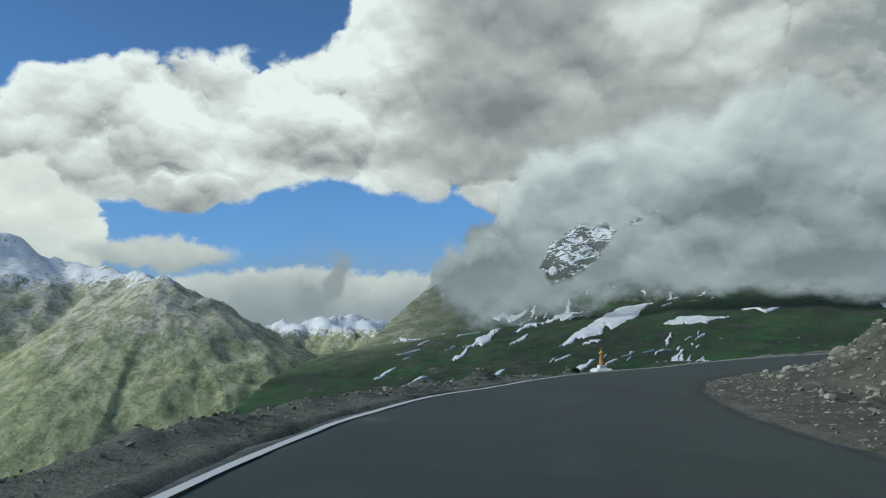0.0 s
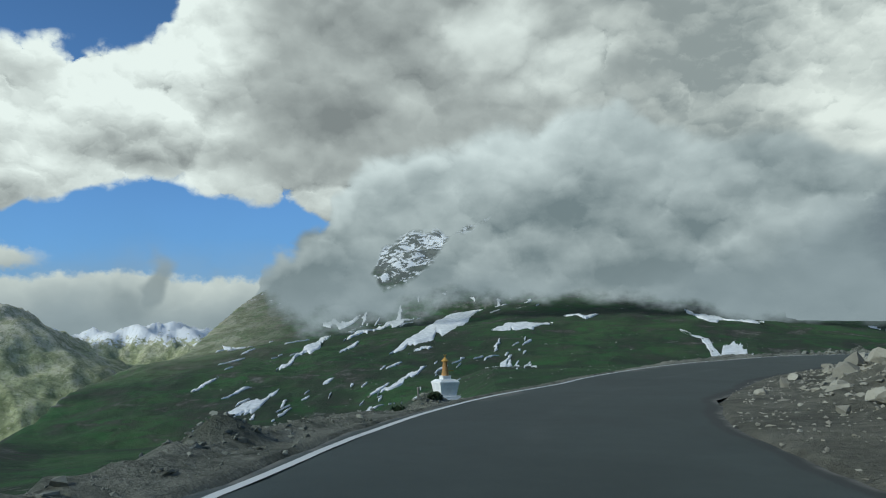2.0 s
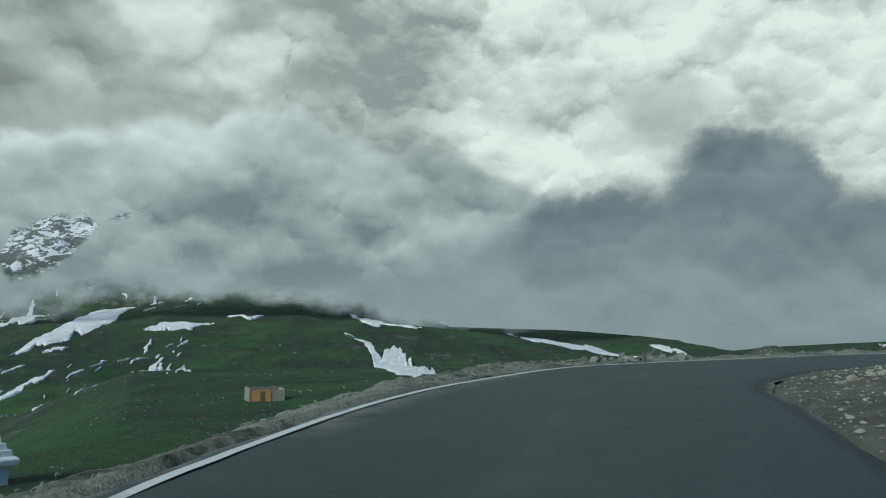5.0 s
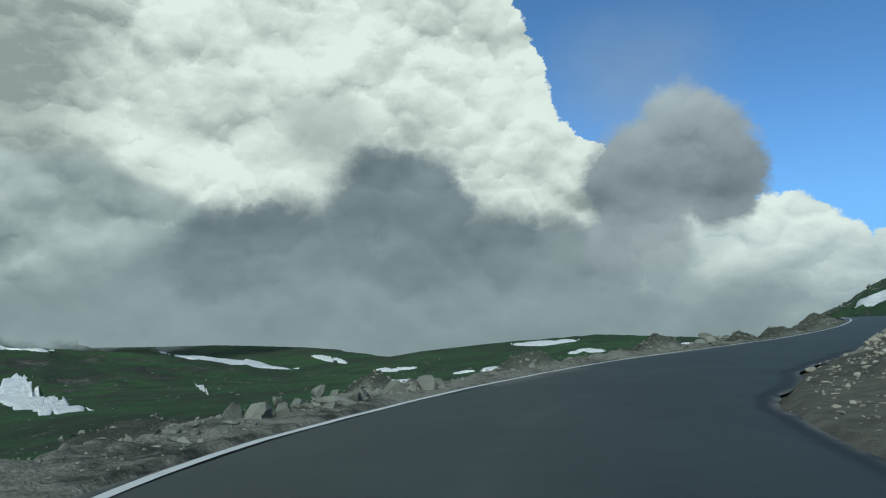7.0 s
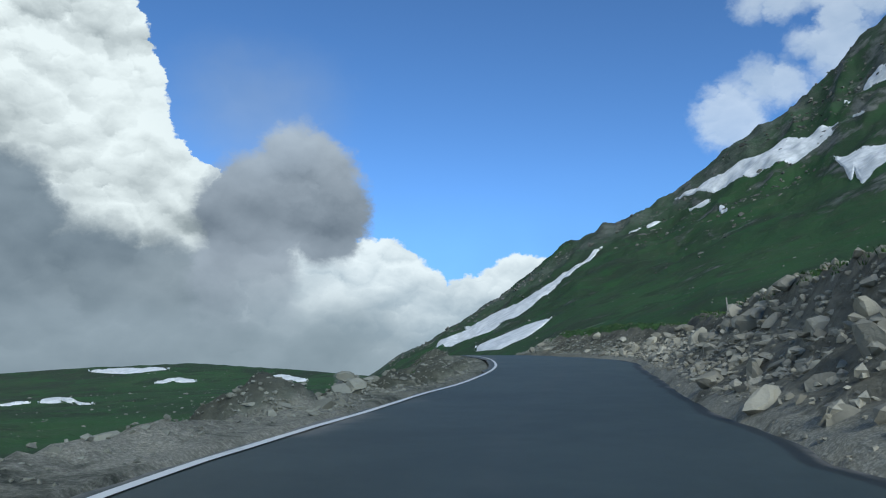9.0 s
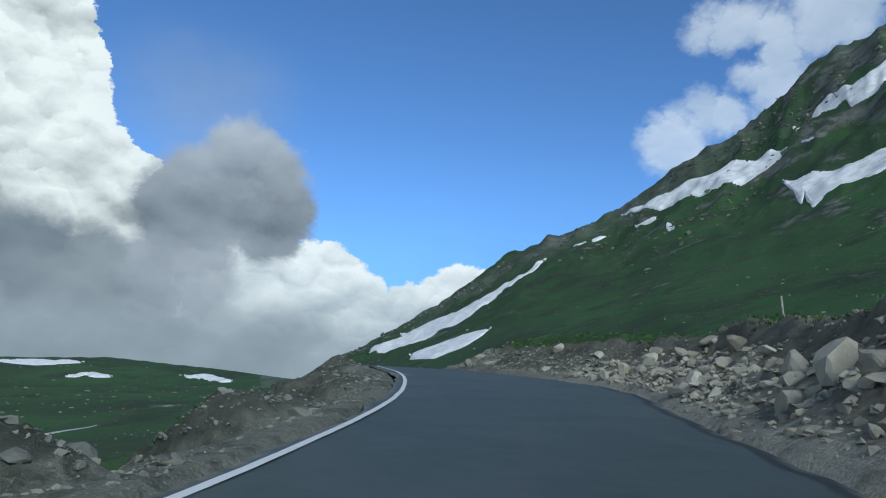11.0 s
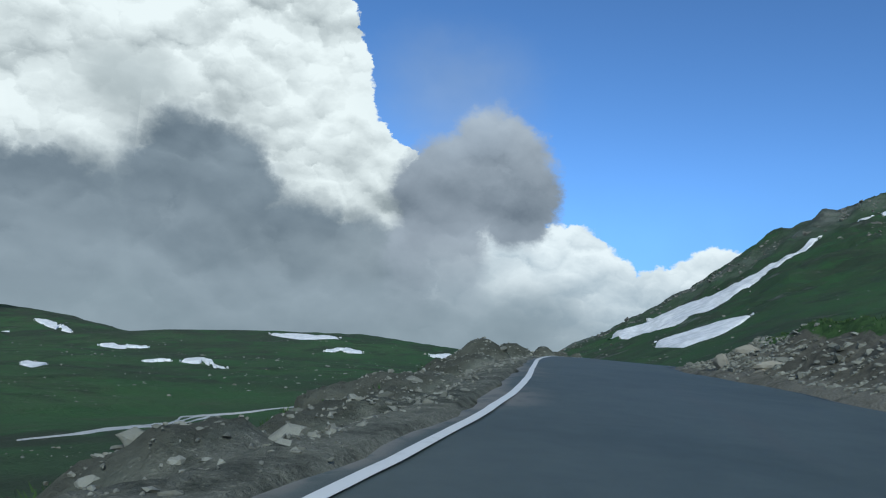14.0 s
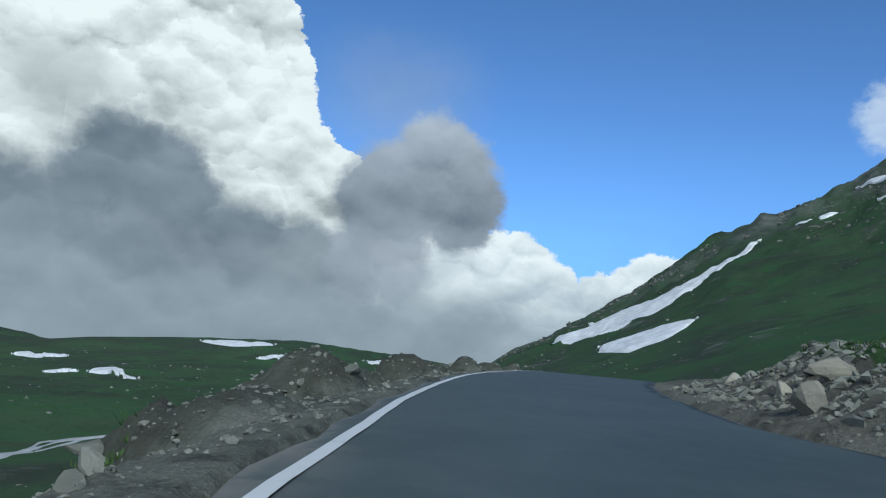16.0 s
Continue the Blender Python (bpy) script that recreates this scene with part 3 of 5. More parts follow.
# ---------------------------------------------------------------- materials of the place
def ground_material():
    m, tree, shader = material("meadow_and_scree", 0.95, 0.15)
    at = place(tree)
    zone = tree.nodes.new("ShaderNodeAttribute")
    zone.attribute_name = "zone"
    split = tree.nodes.new("ShaderNodeSeparateColor")
    tree.links.new(zone.outputs["Color"], split.inputs[0])
    sunlit_dry, snow, soil = (Sock(tree, split.outputs[k]) for k in range(3))
    n1, n2, n3 = noise_at(tree, at, 0.012, 7, 0.6), noise_at(tree, at, 0.11, 6, 0.62), noise_at(tree, at, 1.6, 6, 0.65)
    n4 = noise_at(tree, at, 0.035, 8, 0.66, 0.4)
    grass = blend(tree, (0.030, 0.060, 0.029), (0.052, 0.100, 0.042), n1.step(0.38, 0.62))
    grass = blend(tree, grass, (0.060, 0.066, 0.040), n2.step(0.50, 0.70) * 0.7)
    grass = blend(tree, grass, (0.022, 0.040, 0.022), n4.step(0.50, 0.62) * 0.7)
    grass = blend(tree, grass, (0.014, 0.028, 0.010), n3.step(0.50, 0.75) * 0.6)
    n5 = noise_at(tree, at, 0.42, 4, 0.6)
    grass = blend(tree, grass, (0.040, 0.050, 0.036), n1.step(0.60, 0.40) * 0.6)
    grass = blend(tree, grass, (0.16, 0.155, 0.135), n5.step(0.63, 0.69) * n4.step(0.42, 0.56) * 0.8)
    grass = blend(tree, grass, (0.036, 0.112, 0.034), noise_at(tree, at, 0.055, 6, 0.6, 0.5).step(0.50, 0.64) * 0.55)
    grass = blend(tree, grass, (0.066, 0.086, 0.056), noise_at(tree, at, 0.9, 5, 0.7).step(0.60, 0.70) * 0.4)
    normal = tree.nodes.new("ShaderNodeNewGeometry")
    tilt = tree.nodes.new("ShaderNodeSeparateXYZ")
    tree.links.new(normal.outputs["Normal"], tilt.inputs[0])
    up = Sock(tree, tilt.outputs[2])
    tall = tree.nodes.new("ShaderNodeSeparateXYZ")
    tree.links.new(at.out, tall.inputs[0])
    height = Sock(tree, tall.outputs[2])
    grass = blend(tree, grass, (0.036, 0.090, 0.033), Sock(tree, tall.outputs[1]).step(380.0, 120.0) * n4.step(0.62, 0.36) * 0.65)
    steep = up.step(0.998, 0.975) * Sock(tree, tall.outputs[1]).step(150.0, 350.0, 0.15, 1.0)
    # ledges of grey rock and bare earth run along the slopes
    flat = tree.nodes.new("ShaderNodeVectorMath")
    flat.operation = "MULTIPLY"
    tree.links.new(at.out, flat.inputs[0])
    flat.inputs[1].default_value = (1.0, 1.0, 5.0)
    ledge = noise_at(tree, Sock(tree, flat.outputs[0]), 0.03, 9, 0.68, 0.6)
    grass = blend(tree, grass, (0.052, 0.052, 0.044), ledge.step(0.48, 0.58) * steep * 0.75)
    grass = blend(tree, grass, (0.15, 0.145, 0.13), ledge.step(0.57, 0.64) * n5.step(0.42, 0.58) * steep * 0.8)
    rock = blend(tree, (0.056, 0.062, 0.056), (0.185, 0.195, 0.175), (n3 * 0.4 + n2 * 0.6).step(0.36, 0.62))
    # dry slopes across the valley: green below, grey-brown rock above, cut by gullies
    fall = tree.nodes.new("ShaderNodeVectorMath")
    fall.operation = "MULTIPLY"
    tree.links.new(at.out, fall.inputs[0])
    fall.inputs[1].default_value = (1.0, 0.6, 0.18)
    gully = noise_at(tree, Sock(tree, fall.outputs[0]), 0.028, 9, 0.66, 0.5)
    # paler than bare dry ground: the sunlight on these slopes is put into the colour
    sunlit_slope = blend(tree, (0.43, 0.46, 0.25), (0.62, 0.58, 0.46), (height * 0.003 + n1 * 1.2 + n4 * 0.7 - 0.35).step(0.2, 0.9))
    sunlit_slope = blend(tree, sunlit_slope, (0.21, 0.23, 0.12), gully.step(0.47, 0.60) * 0.6)
    sunlit_slope = blend(tree, sunlit_slope, (0.56, 0.52, 0.42), (1.0 - gully).step(0.54, 0.66) * n5.step(0.40, 0.62) * 0.7)
    sunlit_slope = blend(tree, sunlit_slope, (0.20, 0.23, 0.11), n2.step(0.50, 0.64) * 0.55)
    sunlit_slope = blend(tree, sunlit_slope, (0.17, 0.20, 0.095), noise_at(tree, at, 0.022, 9, 0.68, 0.8).step(0.48, 0.60) * 0.6)
    sunlit_slope = blend(tree, sunlit_slope, (0.60, 0.57, 0.46), noise_at(tree, at, 0.15, 8, 0.74).step(0.56, 0.63) * 0.6)
    sunlit_slope = blend(tree, sunlit_slope, (0.13, 0.16, 0.07), noise_at(tree, at, 0.085, 8, 0.74, 0.5).step(0.54, 0.60) * 0.5)
    bare = (n4 * 0.9 + n2 * 0.35 - up * 0.55).step(0.20, 0.34)
    colour = blend(tree, blend(tree, grass, sunlit_slope, sunlit_dry), rock, (bare * (0.9 - sunlit_dry * 0.75)).max(soil))
    white = blend(tree, (0.72, 0.74, 0.74), (0.84, 0.85, 0.85), n2)
    cover = (snow + (n4 - 0.5) * 1.7 + (n2 - 0.5) * 0.8).step(0.44, 0.52)
    colour = blend(tree, colour, white, cover)
    set_colour(tree, shader, colour)
    set_bump(tree, shader, n3 * 0.5 + n2 * 2.0 + n4 * 2.0 + gully * sunlit_dry * 7.0, 0.7, 1.0)
    return m


def asphalt_material():
    m, tree, shader = material("asphalt", 0.7, 0.36)
    at = place(tree)
    grain, wear, spots = noise_at(tree, at, 60, 3, 0.7), noise_at(tree, at, 0.35, 5, 0.6, 0.6), noise_at(tree, at, 2.5, 5, 0.65)
    colour = blend(tree, (0.023, 0.035, 0.034), (0.039, 0.055, 0.053), (wear * 0.6 + spots * 0.4).step(0.3, 0.7))
    colour = blend(tree, colour, (0.075, 0.085, 0.085), grain.step(0.58, 0.8) * 0.35)
    # the road pales along x: windscreen haze put into its colour
    along = tree.nodes.new("ShaderNodeSeparateXYZ")
    tree.links.new(at.out, along.inputs[0])
    hazed = Sock(tree, along.outputs[0]).step(18.0, 95.0)
    colour = blend(tree, colour, blend(tree, (0.046, 0.066, 0.066), (0.074, 0.098, 0.096), (wear * 0.6 + spots * 0.4).step(0.3, 0.7)), hazed)
    lane = tree.nodes.new("ShaderNodeAttribute")
    lane.attribute_name = "lane"
    across = Sock(tree, lane.outputs["Fac"])
    # a darker fresh strip on the inner side, dust swept to both edges, and a paler track between the wheels
    colour = blend(tree, colour, (0.016, 0.020, 0.021), across.step(0.925, 0.95) * 0.8)
    edge = (across.step(0.03, 0.0) + across.step(0.965, 1.0)) * spots.step(0.32, 0.62)
    colour = blend(tree, colour, (0.20, 0.19, 0.165), edge * 0.75)
    scuff = across.step(0.16, 0.05) * noise_at(tree, at, 0.16, 3, 0.5).step(0.52, 0.60) * spots.step(0.30, 0.52)
    colour = blend(tree, colour, (0.17, 0.165, 0.145), scuff * 0.8)
    track = (1.0 - (across - 0.47).abs() / 0.045).max(0.0) * wear.step(0.4, 0.65)
    colour = blend(tree, colour, (0.070, 0.080, 0.078), track * 0.5)
    set_colour(tree, shader, colour)
    set_bump(tree, shader, grain, 0.35, 0.01)
    return m


def paint_material():
    m, tree, shader = material("road_paint", 0.6, 0.4)
    at = place(tree)
    wear = noise_at(tree, at, 1.2, 6, 0.7)
    set_colour(tree, shader, blend(tree, (0.62, 0.64, 0.63), (0.30, 0.31, 0.31), wear.step(0.55, 0.8)))
    return m


def verge_material(name, low, high):
    m, tree, shader = material(name, 0.95, 0.15)
    at = place(tree)
    zone = tree.nodes.new("ShaderNodeAttribute")
    zone.attribute_name = "zone"
    split = tree.nodes.new("ShaderNodeSeparateColor")
    tree.links.new(zone.outputs["Color"], split.inputs[0])
    green, dark, pale = (Sock(tree, split.outputs[k]) for k in range(3))
    big, mid, fine = noise_at(tree, at, 0.45, 6, 0.6), noise_at(tree, at, 3.2, 6, 0.65), noise_at(tree, at, 22, 5, 0.7)
    earth = blend(tree, low, high, (big * 0.5 + mid * 0.5).step(0.34, 0.66))
    earth = blend(tree, earth, (0.29, 0.29, 0.24), fine.step(0.57, 0.72) * 0.6)
    earth = blend(tree, earth, blend(tree, (0.22, 0.218, 0.178), (0.41, 0.40, 0.335), fine.step(0.4, 0.65)), pale * (mid * 0.5 + big * 0.5).step(0.34, 0.56))
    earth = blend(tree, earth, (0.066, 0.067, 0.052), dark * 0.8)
    turf = blend(tree, (0.030, 0.066, 0.022), (0.060, 0.118, 0.038), mid.step(0.35, 0.65))
    turf = blend(tree, turf, (0.10, 0.10, 0.05), fine.step(0.55, 0.8) * 0.5)
    cover = (green + (mid - 0.5) * 0.8 + (big - 0.5) * 0.7).step(0.42, 0.58)
    set_colour(tree, shader, blend(tree, earth, turf, cover))
    set_bump(tree, shader, mid * 2.0 + fine * 0.7, 0.8, 0.08)
    return m


def stone_material(name, low, high, lichen=(0.16, 0.17, 0.12)):
    m, tree, shader = material(name, 0.9, 0.25)
    at = place(tree)
    info = tree.nodes.new("ShaderNodeObjectInfo")
    chance = Sock(tree, info.outputs["Random"])
    isle = tree.nodes.new("ShaderNodeNewGeometry")
    chance = (chance + Sock(tree, isle.outputs["Random Per Island"])).op("FRACT")
    mid, fine = noise_at(tree, at, 2.4, 6, 0.62), noise_at(tree, at, 18, 5, 0.65)
    colour = blend(tree, low, high, (mid * 0.7 + chance * 0.65 - 0.15).max(0.0).min(1.0))
    colour = blend(tree, colour, lichen, fine.step(0.56, 0.72) * 0.6)
    set_colour(tree, shader, colour)
    set_bump(tree, shader, mid * 1.5 + fine, 0.6, 0.04)
    return m


def plain_material(name, low, high, scale=3.0, rough=0.8, bump=0.0, detail=5.0):
    m, tree, shader = material(name, rough, 0.3)
    n = noise_at(tree, place(tree), scale, detail, 0.62)
    set_colour(tree, shader, blend(tree, low, high, n.step(0.35, 0.68)))
    if bump:
        set_bump(tree, shader, n, 0.6, bump)
    return m


def mist_material():
    """Cloud that lies on the far hills, the same as the sky behind it."""
    m = bpy.data.materials.new("cloud")
    m.use_nodes = True
    tree = m.node_tree
    tree.nodes.clear()
    geo = tree.nodes.new("ShaderNodeNewGeometry")
    offset = tree.nodes.new("ShaderNodeVectorMath")
    offset.operation = "SUBTRACT"
    tree.links.new(geo.outputs["Position"], offset.inputs[0])
    offset.inputs[1].default_value = MIST_CENTRE
    back = tree.nodes.new("ShaderNodeRGB")
    back.outputs[0].default_value = (0.30, 0.36, 0.42, 1)
    group = clouded(tree, offset.outputs[0], back.outputs[0])
    glow, clear, mix = tree.nodes.new("ShaderNodeEmission"), tree.nodes.new("ShaderNodeBsdfTransparent"), tree.nodes.new("ShaderNodeMixShader")
    tree.links.new(group.outputs["Colour"], glow.inputs[0])
    tree.links.new(group.outputs["Mist"], mix.inputs[0])
    tree.links.new(clear.outputs[0], mix.inputs[1])
    tree.links.new(glow.outputs[0], mix.inputs[2])
    tree.links.new(mix.outputs[0], tree.nodes.new("ShaderNodeOutputMaterial").inputs[0])
    m.cycles.emission_sampling = "NONE"
    return m


MIST_CENTRE = (4.0, 20.0, 1.4)
GROUND, ASPHALT, PAINT, VERGE = ground_material(), asphalt_material(), paint_material(), verge_material("gravel_and_soil", (0.043, 0.050, 0.039), (0.135, 0.148, 0.118))
BANK = verge_material("broken_rock_and_soil", (0.088, 0.088, 0.070), (0.24, 0.232, 0.185))
STONE = stone_material("grey_stone", (0.088, 0.094, 0.077), (0.27, 0.28, 0.238))
TAN_STONE = stone_material("tan_stone", (0.15, 0.144, 0.115), (0.43, 0.415, 0.34), (0.19, 0.19, 0.14))
CRAG = stone_material("dark_crag", (0.055, 0.058, 0.052), (0.20, 0.20, 0.175))
SNOW = plain_material("old_snow", (0.62, 0.64, 0.64), (0.86, 0.87, 0.87), 0.25, 0.7, 0.15, 8.0)
WHITEWASH = plain_material("whitewash", (0.66, 0.68, 0.68), (0.82, 0.83, 0.82), 1.4, 0.85)
GOLD = plain_material("gilded_copper", (0.42, 0.22, 0.05), (0.60, 0.36, 0.09), 3.0, 0.5)
OCHRE = plain_material("ochre_plaster", (0.34, 0.19, 0.075), (0.48, 0.29, 0.12), 2.0, 0.85)


# ---------------------------------------------------------------- building helpers
def mesh_object(name, verts, faces, mat, smooth=True, parent=None):
    me = bpy.data.meshes.new(name)
    me.from_pydata([tuple(v) for v in verts], [], faces)
    me.materials.append(mat)
    if smooth:
        me.polygons.foreach_set("use_smooth", [True] * len(me.polygons))
    me.update()
    ob = new(name, me)
    ob.parent = parent
    return ob


def grid_object(name, xyz, mat, smooth=True, loop=False, parent=None):
    """A sheet of rows by columns of places."""
    rows, cols = xyz.shape[:2]
    i = np.arange(rows * cols).reshape(rows, cols)
    if loop:
        i = np.hstack([i, i[:, :1]])
    quads = np.stack([i[:-1, :-1], i[:-1, 1:], i[1:, 1:], i[1:, :-1]], -1).reshape(-1, 4)
    me = bpy.data.meshes.new(name)
    me.vertices.add(rows * cols)
    me.vertices.foreach_set("co", xyz.reshape(-1).astype(np.float32))
    me.loops.add(len(quads) * 4)
    me.loops.foreach_set("vertex_index", quads.reshape(-1).astype(np.int32))
    me.polygons.add(len(quads))
    me.polygons.foreach_set("loop_start", (np.arange(len(quads)) * 4).astype(np.int32))
    me.polygons.foreach_set("use_smooth", np.full(len(quads), smooth))
    me.materials.append(mat)
    me.update(calc_edges=True)
    ob = new(name, me)
    ob.parent = parent
    return ob


def set_zone(ob, rgb, name="zone"):
    a = ob.data.attributes.new(name, "FLOAT_COLOR", "POINT")
    a.data.foreach_set("color", np.concatenate([rgb.reshape(-1, 3), np.ones((rgb.size // 3, 1))], 1).astype(np.float32).ravel())


def part(name, bm, mat, parent=None, label="", smooth=False):
    me = bpy.data.meshes.new(name)
    bmesh.ops.recalc_face_normals(bm, faces=bm.faces)
    bm.to_mesh(me)
    bm.free()
    me.materials.append(mat)
    if smooth:
        me.polygons.foreach_set("use_smooth", [True] * len(me.polygons))
    ob = new(name, me)
    ob.parent = parent
    return tagged(ob, label)


# ---------------------------------------------------------------- ground
def build_ground():
    az = np.radians(np.r_[np.arange(40, -132, -0.22), np.arange(-132, -320, -1.5)])
    r = np.r_[np.geomspace(1.5, 60, 80), np.geomspace(61, 900, 150), np.geomspace(910, 4600, 210)]
    x = 45 - r[:, None] * np.sin(az)[None]
    y = 40 + r[:, None] * np.cos(az)[None]
    z = land(x, y)
    so, si = signed_distance(x, y, OUT_LINE)[0], -signed_distance(x, y, IN_LINE)[0]
    away = np.maximum(so, si)
    reach = np.where(so > si, 18.0, strip_width(x)) - 2.5
    z = z - 0.5 * np.clip((reach - away) / 2, 0, 1) * (x < 165)
    SHEET.extend([r, az, z])
    ob = grid_object("ground", np.stack([x, y, z], -1), GROUND, loop=True)
    # dry slopes across the valley, snow on the heights, scree below the crags
    # the first zone also marks where sunlight is put into the slopes' colour
    sunlit_dry = np.clip((-x - 330) / 200, 0, 1) * (y > 600) + 0.55 * np.clip((40 - x) / 120, 0, 1) * np.clip((y - 600) / 500, 0, 1) + np.clip((y - 2600) / 300, 0, 1)
    high = 0.84 * np.clip((z - 80) / 100, 0, 1) * np.clip((-x - 300) / 200, 0, 1)
    massif = np.clip((z - 20) / 120, 0, 1) * 0.60 * (x > -200) * (y > 700)
    far = np.clip((y - 3100) / 300, 0, 1) * np.clip((z + 60) / 110, 0, 1)
    snow = np.maximum.reduce([high, massif, far]) * 0.78
    soil = np.maximum(np.clip((9 - away) / 6, 0, 1) * (x < 175), np.clip((z - 60) / 80, 0, 1) * (x > -120) * (y > 1200))
    # rock along the crest behind the road
    turn, far_out = -np.degrees(np.arctan2(x - 40, y - 49)) % 360 - 360, np.hypot(x - 40, y - 49) / 503
    crest = np.clip((far_out - 0.84) / 0.12, 0, 1) * (turn > -150) * (turn < -84) * np.clip(0.55 + 0.6 * fractal(x, y, 35, 4, 97), 0, 1)
    soil = np.maximum(soil, crest * 0.85)
    set_zone(ob, np.stack([np.clip(sunlit_dry, 0, 1), snow, soil * 0.8], -1))
    return tagged(ob, "green alpine meadow, scree slopes and mountains with old snow", "ground", kind="structure")


SHEET = []


def sheet_z(x, y):
    """The height of the ground sheet as built."""
    r, az, z = SHEET
    d = np.hypot(x - 45, y - 40)
    a = np.radians((-np.degrees(np.arctan2(x - 45, y - 40)) - 40) % 360 - 320)
    i = np.interp(d, r, np.arange(len(r)))
    j = np.interp(-(a), -(az), np.arange(len(az)))
    i0, j0 = np.clip(i.astype(int), 0, len(r) - 2), np.clip(j.astype(int), 0, len(az) - 2)
    u, v = i - i0, j - j0
    return (z[i0, j0] * (1 - v) + z[i0, j0 + 1] * v) * (1 - u) + (z[i0 + 1, j0] * (1 - v) + z[i0 + 1, j0 + 1] * v) * u


def build_road():
    n = 560
    k = np.linspace(0, 1, n)
    edge = [np.stack([np.interp(k, np.linspace(0, 1, len(line)), line[:, c]) for c in (0, 1)], 1) for line in (OUT_LINE, IN_LINE)]
    out, inn = edge
    side = normals(out)
    wob = 0.10 * fractal(out[:, 0], out[:, 1], 1.7, 4, 41)
    wob_in = 0.16 * fractal(inn[:, 0], inn[:, 1], 2.0, 4, 43)
    out = out + side * (0.24 + wob)[:, None]
    inn = inn + normals(inn) * wob_in[:, None]
    f = np.linspace(0, 1, 15)
    xy = out[:, None] * (1 - f)[None, :, None] + inn[:, None] * f[None, :, None]
    z = road_z(xy[..., 0], xy[..., 1]) + 0.015 * fractal(xy[..., 0], xy[..., 1], 14, 3, 47)
    z[:, 0] -= 0.05
    z[:, -1] -= 0.05
    ob = grid_object("road", np.concatenate([xy, z[..., None]], -1), ASPHALT)
    lane = ob.data.attributes.new("lane", "FLOAT", "POINT")
    lane.data.foreach_set("value", np.tile(f, n).astype(np.float32))
    return tagged(ob, "dark grey asphalt mountain road round a bend", "road", kind="structure")


def build_edge_line():
    n = normals(OUT_LINE)
    cols = np.array([-0.025, -0.085, -0.145])
    xy = OUT_LINE[:, None] + n[:, None] * cols[None, :, None]
    ragged = 0.012 * fractal(xy[..., 0], xy[..., 1], 0.9, 3, 51)
    xy += n[:, None] * ragged[..., None]
    z = road_z(xy[..., 0], xy[..., 1]) + 0.015 * fractal(xy[..., 0], xy[..., 1], 14, 3, 47) + 0.008
    ob = grid_object("road_line", np.concatenate([xy, z[..., None]], -1), PAINT)
    return tagged(ob, "worn white painted edge line along the asphalt", "road marking", kind="structure")


# heaps of spoil along the outer verge: x, y, radius, height
HEAPS = [(-1.0, 21.0, 1.0, 0.2), (0.9, 25.2, 1.2, 0.3), (5.2, 33.2, 0.9, 0.1), (24.5, 51.3, 1.4, 0.1), (29.7, 54.0, 1.8, 0.08), (35.5, 54.2, 1.3, 0.22), (43.4, 54.0, 1.5, 0.44),
         (53.2, 52.3, 1.6, 0.50), (58.9, 51.3, 1.2, 0.22), (62.5, 50.3, 1.3, 0.25), (68.5, 49.0, 1.4, 0.2), (72.4, 48.3, 1.2, 0.0), (77.1, 47.3, 1.2, 0.12), (81.5, 47.1, 1.0, -0.1), (85.5, 47.0, 1.15, -0.18), (88.8, 47.2, 0.9, -0.3), (92.5, 47.8, 1.4, -0.26),
         (97.8, 47.4, 1.4, 0.06), (101.9, 47.9, 1.5, 0.45), (106.8, 48.3, 1.1, 0.15), (111.8, 47.9, 1.35, 0.48), (117, 47.6, 1.0, 0.1), (122.5, 47.2, 1.35, 0.46), (130, 46.6, 1.3, 0.4), (138, 45.6, 1.3, 0.4)]


def verge_z(x, y, so):
    """The ground beside the outer edge with its heaps of spoil."""
    z = land(x, y)
    ridge_h = np.interp(x, [-5, 2, 5, 16, 22, 40, 54, 66, 90, 115, 140], [0.10, 0.1, 0.0, 0.0, 0.08, 0.08, 0.12, 0.03, 0.03, 0.15, 0.2])
    rough = np.clip((so - 0.5) / 1.2, 0, 1) * np.clip((14 - so) / 6, 0, 1)
    level = road_z(x, y)
    heap = ridge_h * np.exp(-(((so - 1.6) / 0.6) ** 2)) * (1 + 0.6 * fractal(x, y, 4, 3, 63))
    for hx, hy, hr, hh in HEAPS:
        d = np.hypot(x - hx, y - hy) / hr
        d = d * (1 + 0.24 * fractal(x, y, 1.7, 4, 61) + 0.10 * fractal(x, y, 0.45, 2, 62, True))
        top = level + hh - (hh + 0.55) * d**1.7
        heap = np.maximum(heap, np.where(d < 1.9, top - z, 0))
    heap = np.clip(heap, 0, 3) * np.clip((so - 0.35) / 0.8, 0, 1)
    return z + heap + rough * (0.07 * fractal(x, y, 3, 4, 65) + 0.09 * fractal(x, y, 0.9, 3, 67, True) + 0.05 * fractal(x, y, 0.4, 2, 68)), heap


def bank_z(x, y, si):
    """The ground beside the inner edge, rough where rock has come down."""
    top = bank_height(x)
    rough = np.clip((si - 0.5 * apron(x)) / 1.0, 0.12, 1) * np.clip((si - 0.1) / 0.5, 0, 1) * np.clip((16 - si) / 6, 0, 1)
    return land(x, y) + rough * (0.20 * fractal(x, y, 3.5, 4, 71) + 0.16 * fractal(x, y, 1.0, 4, 73, True) * np.clip(top / 2, 0.3, 1))


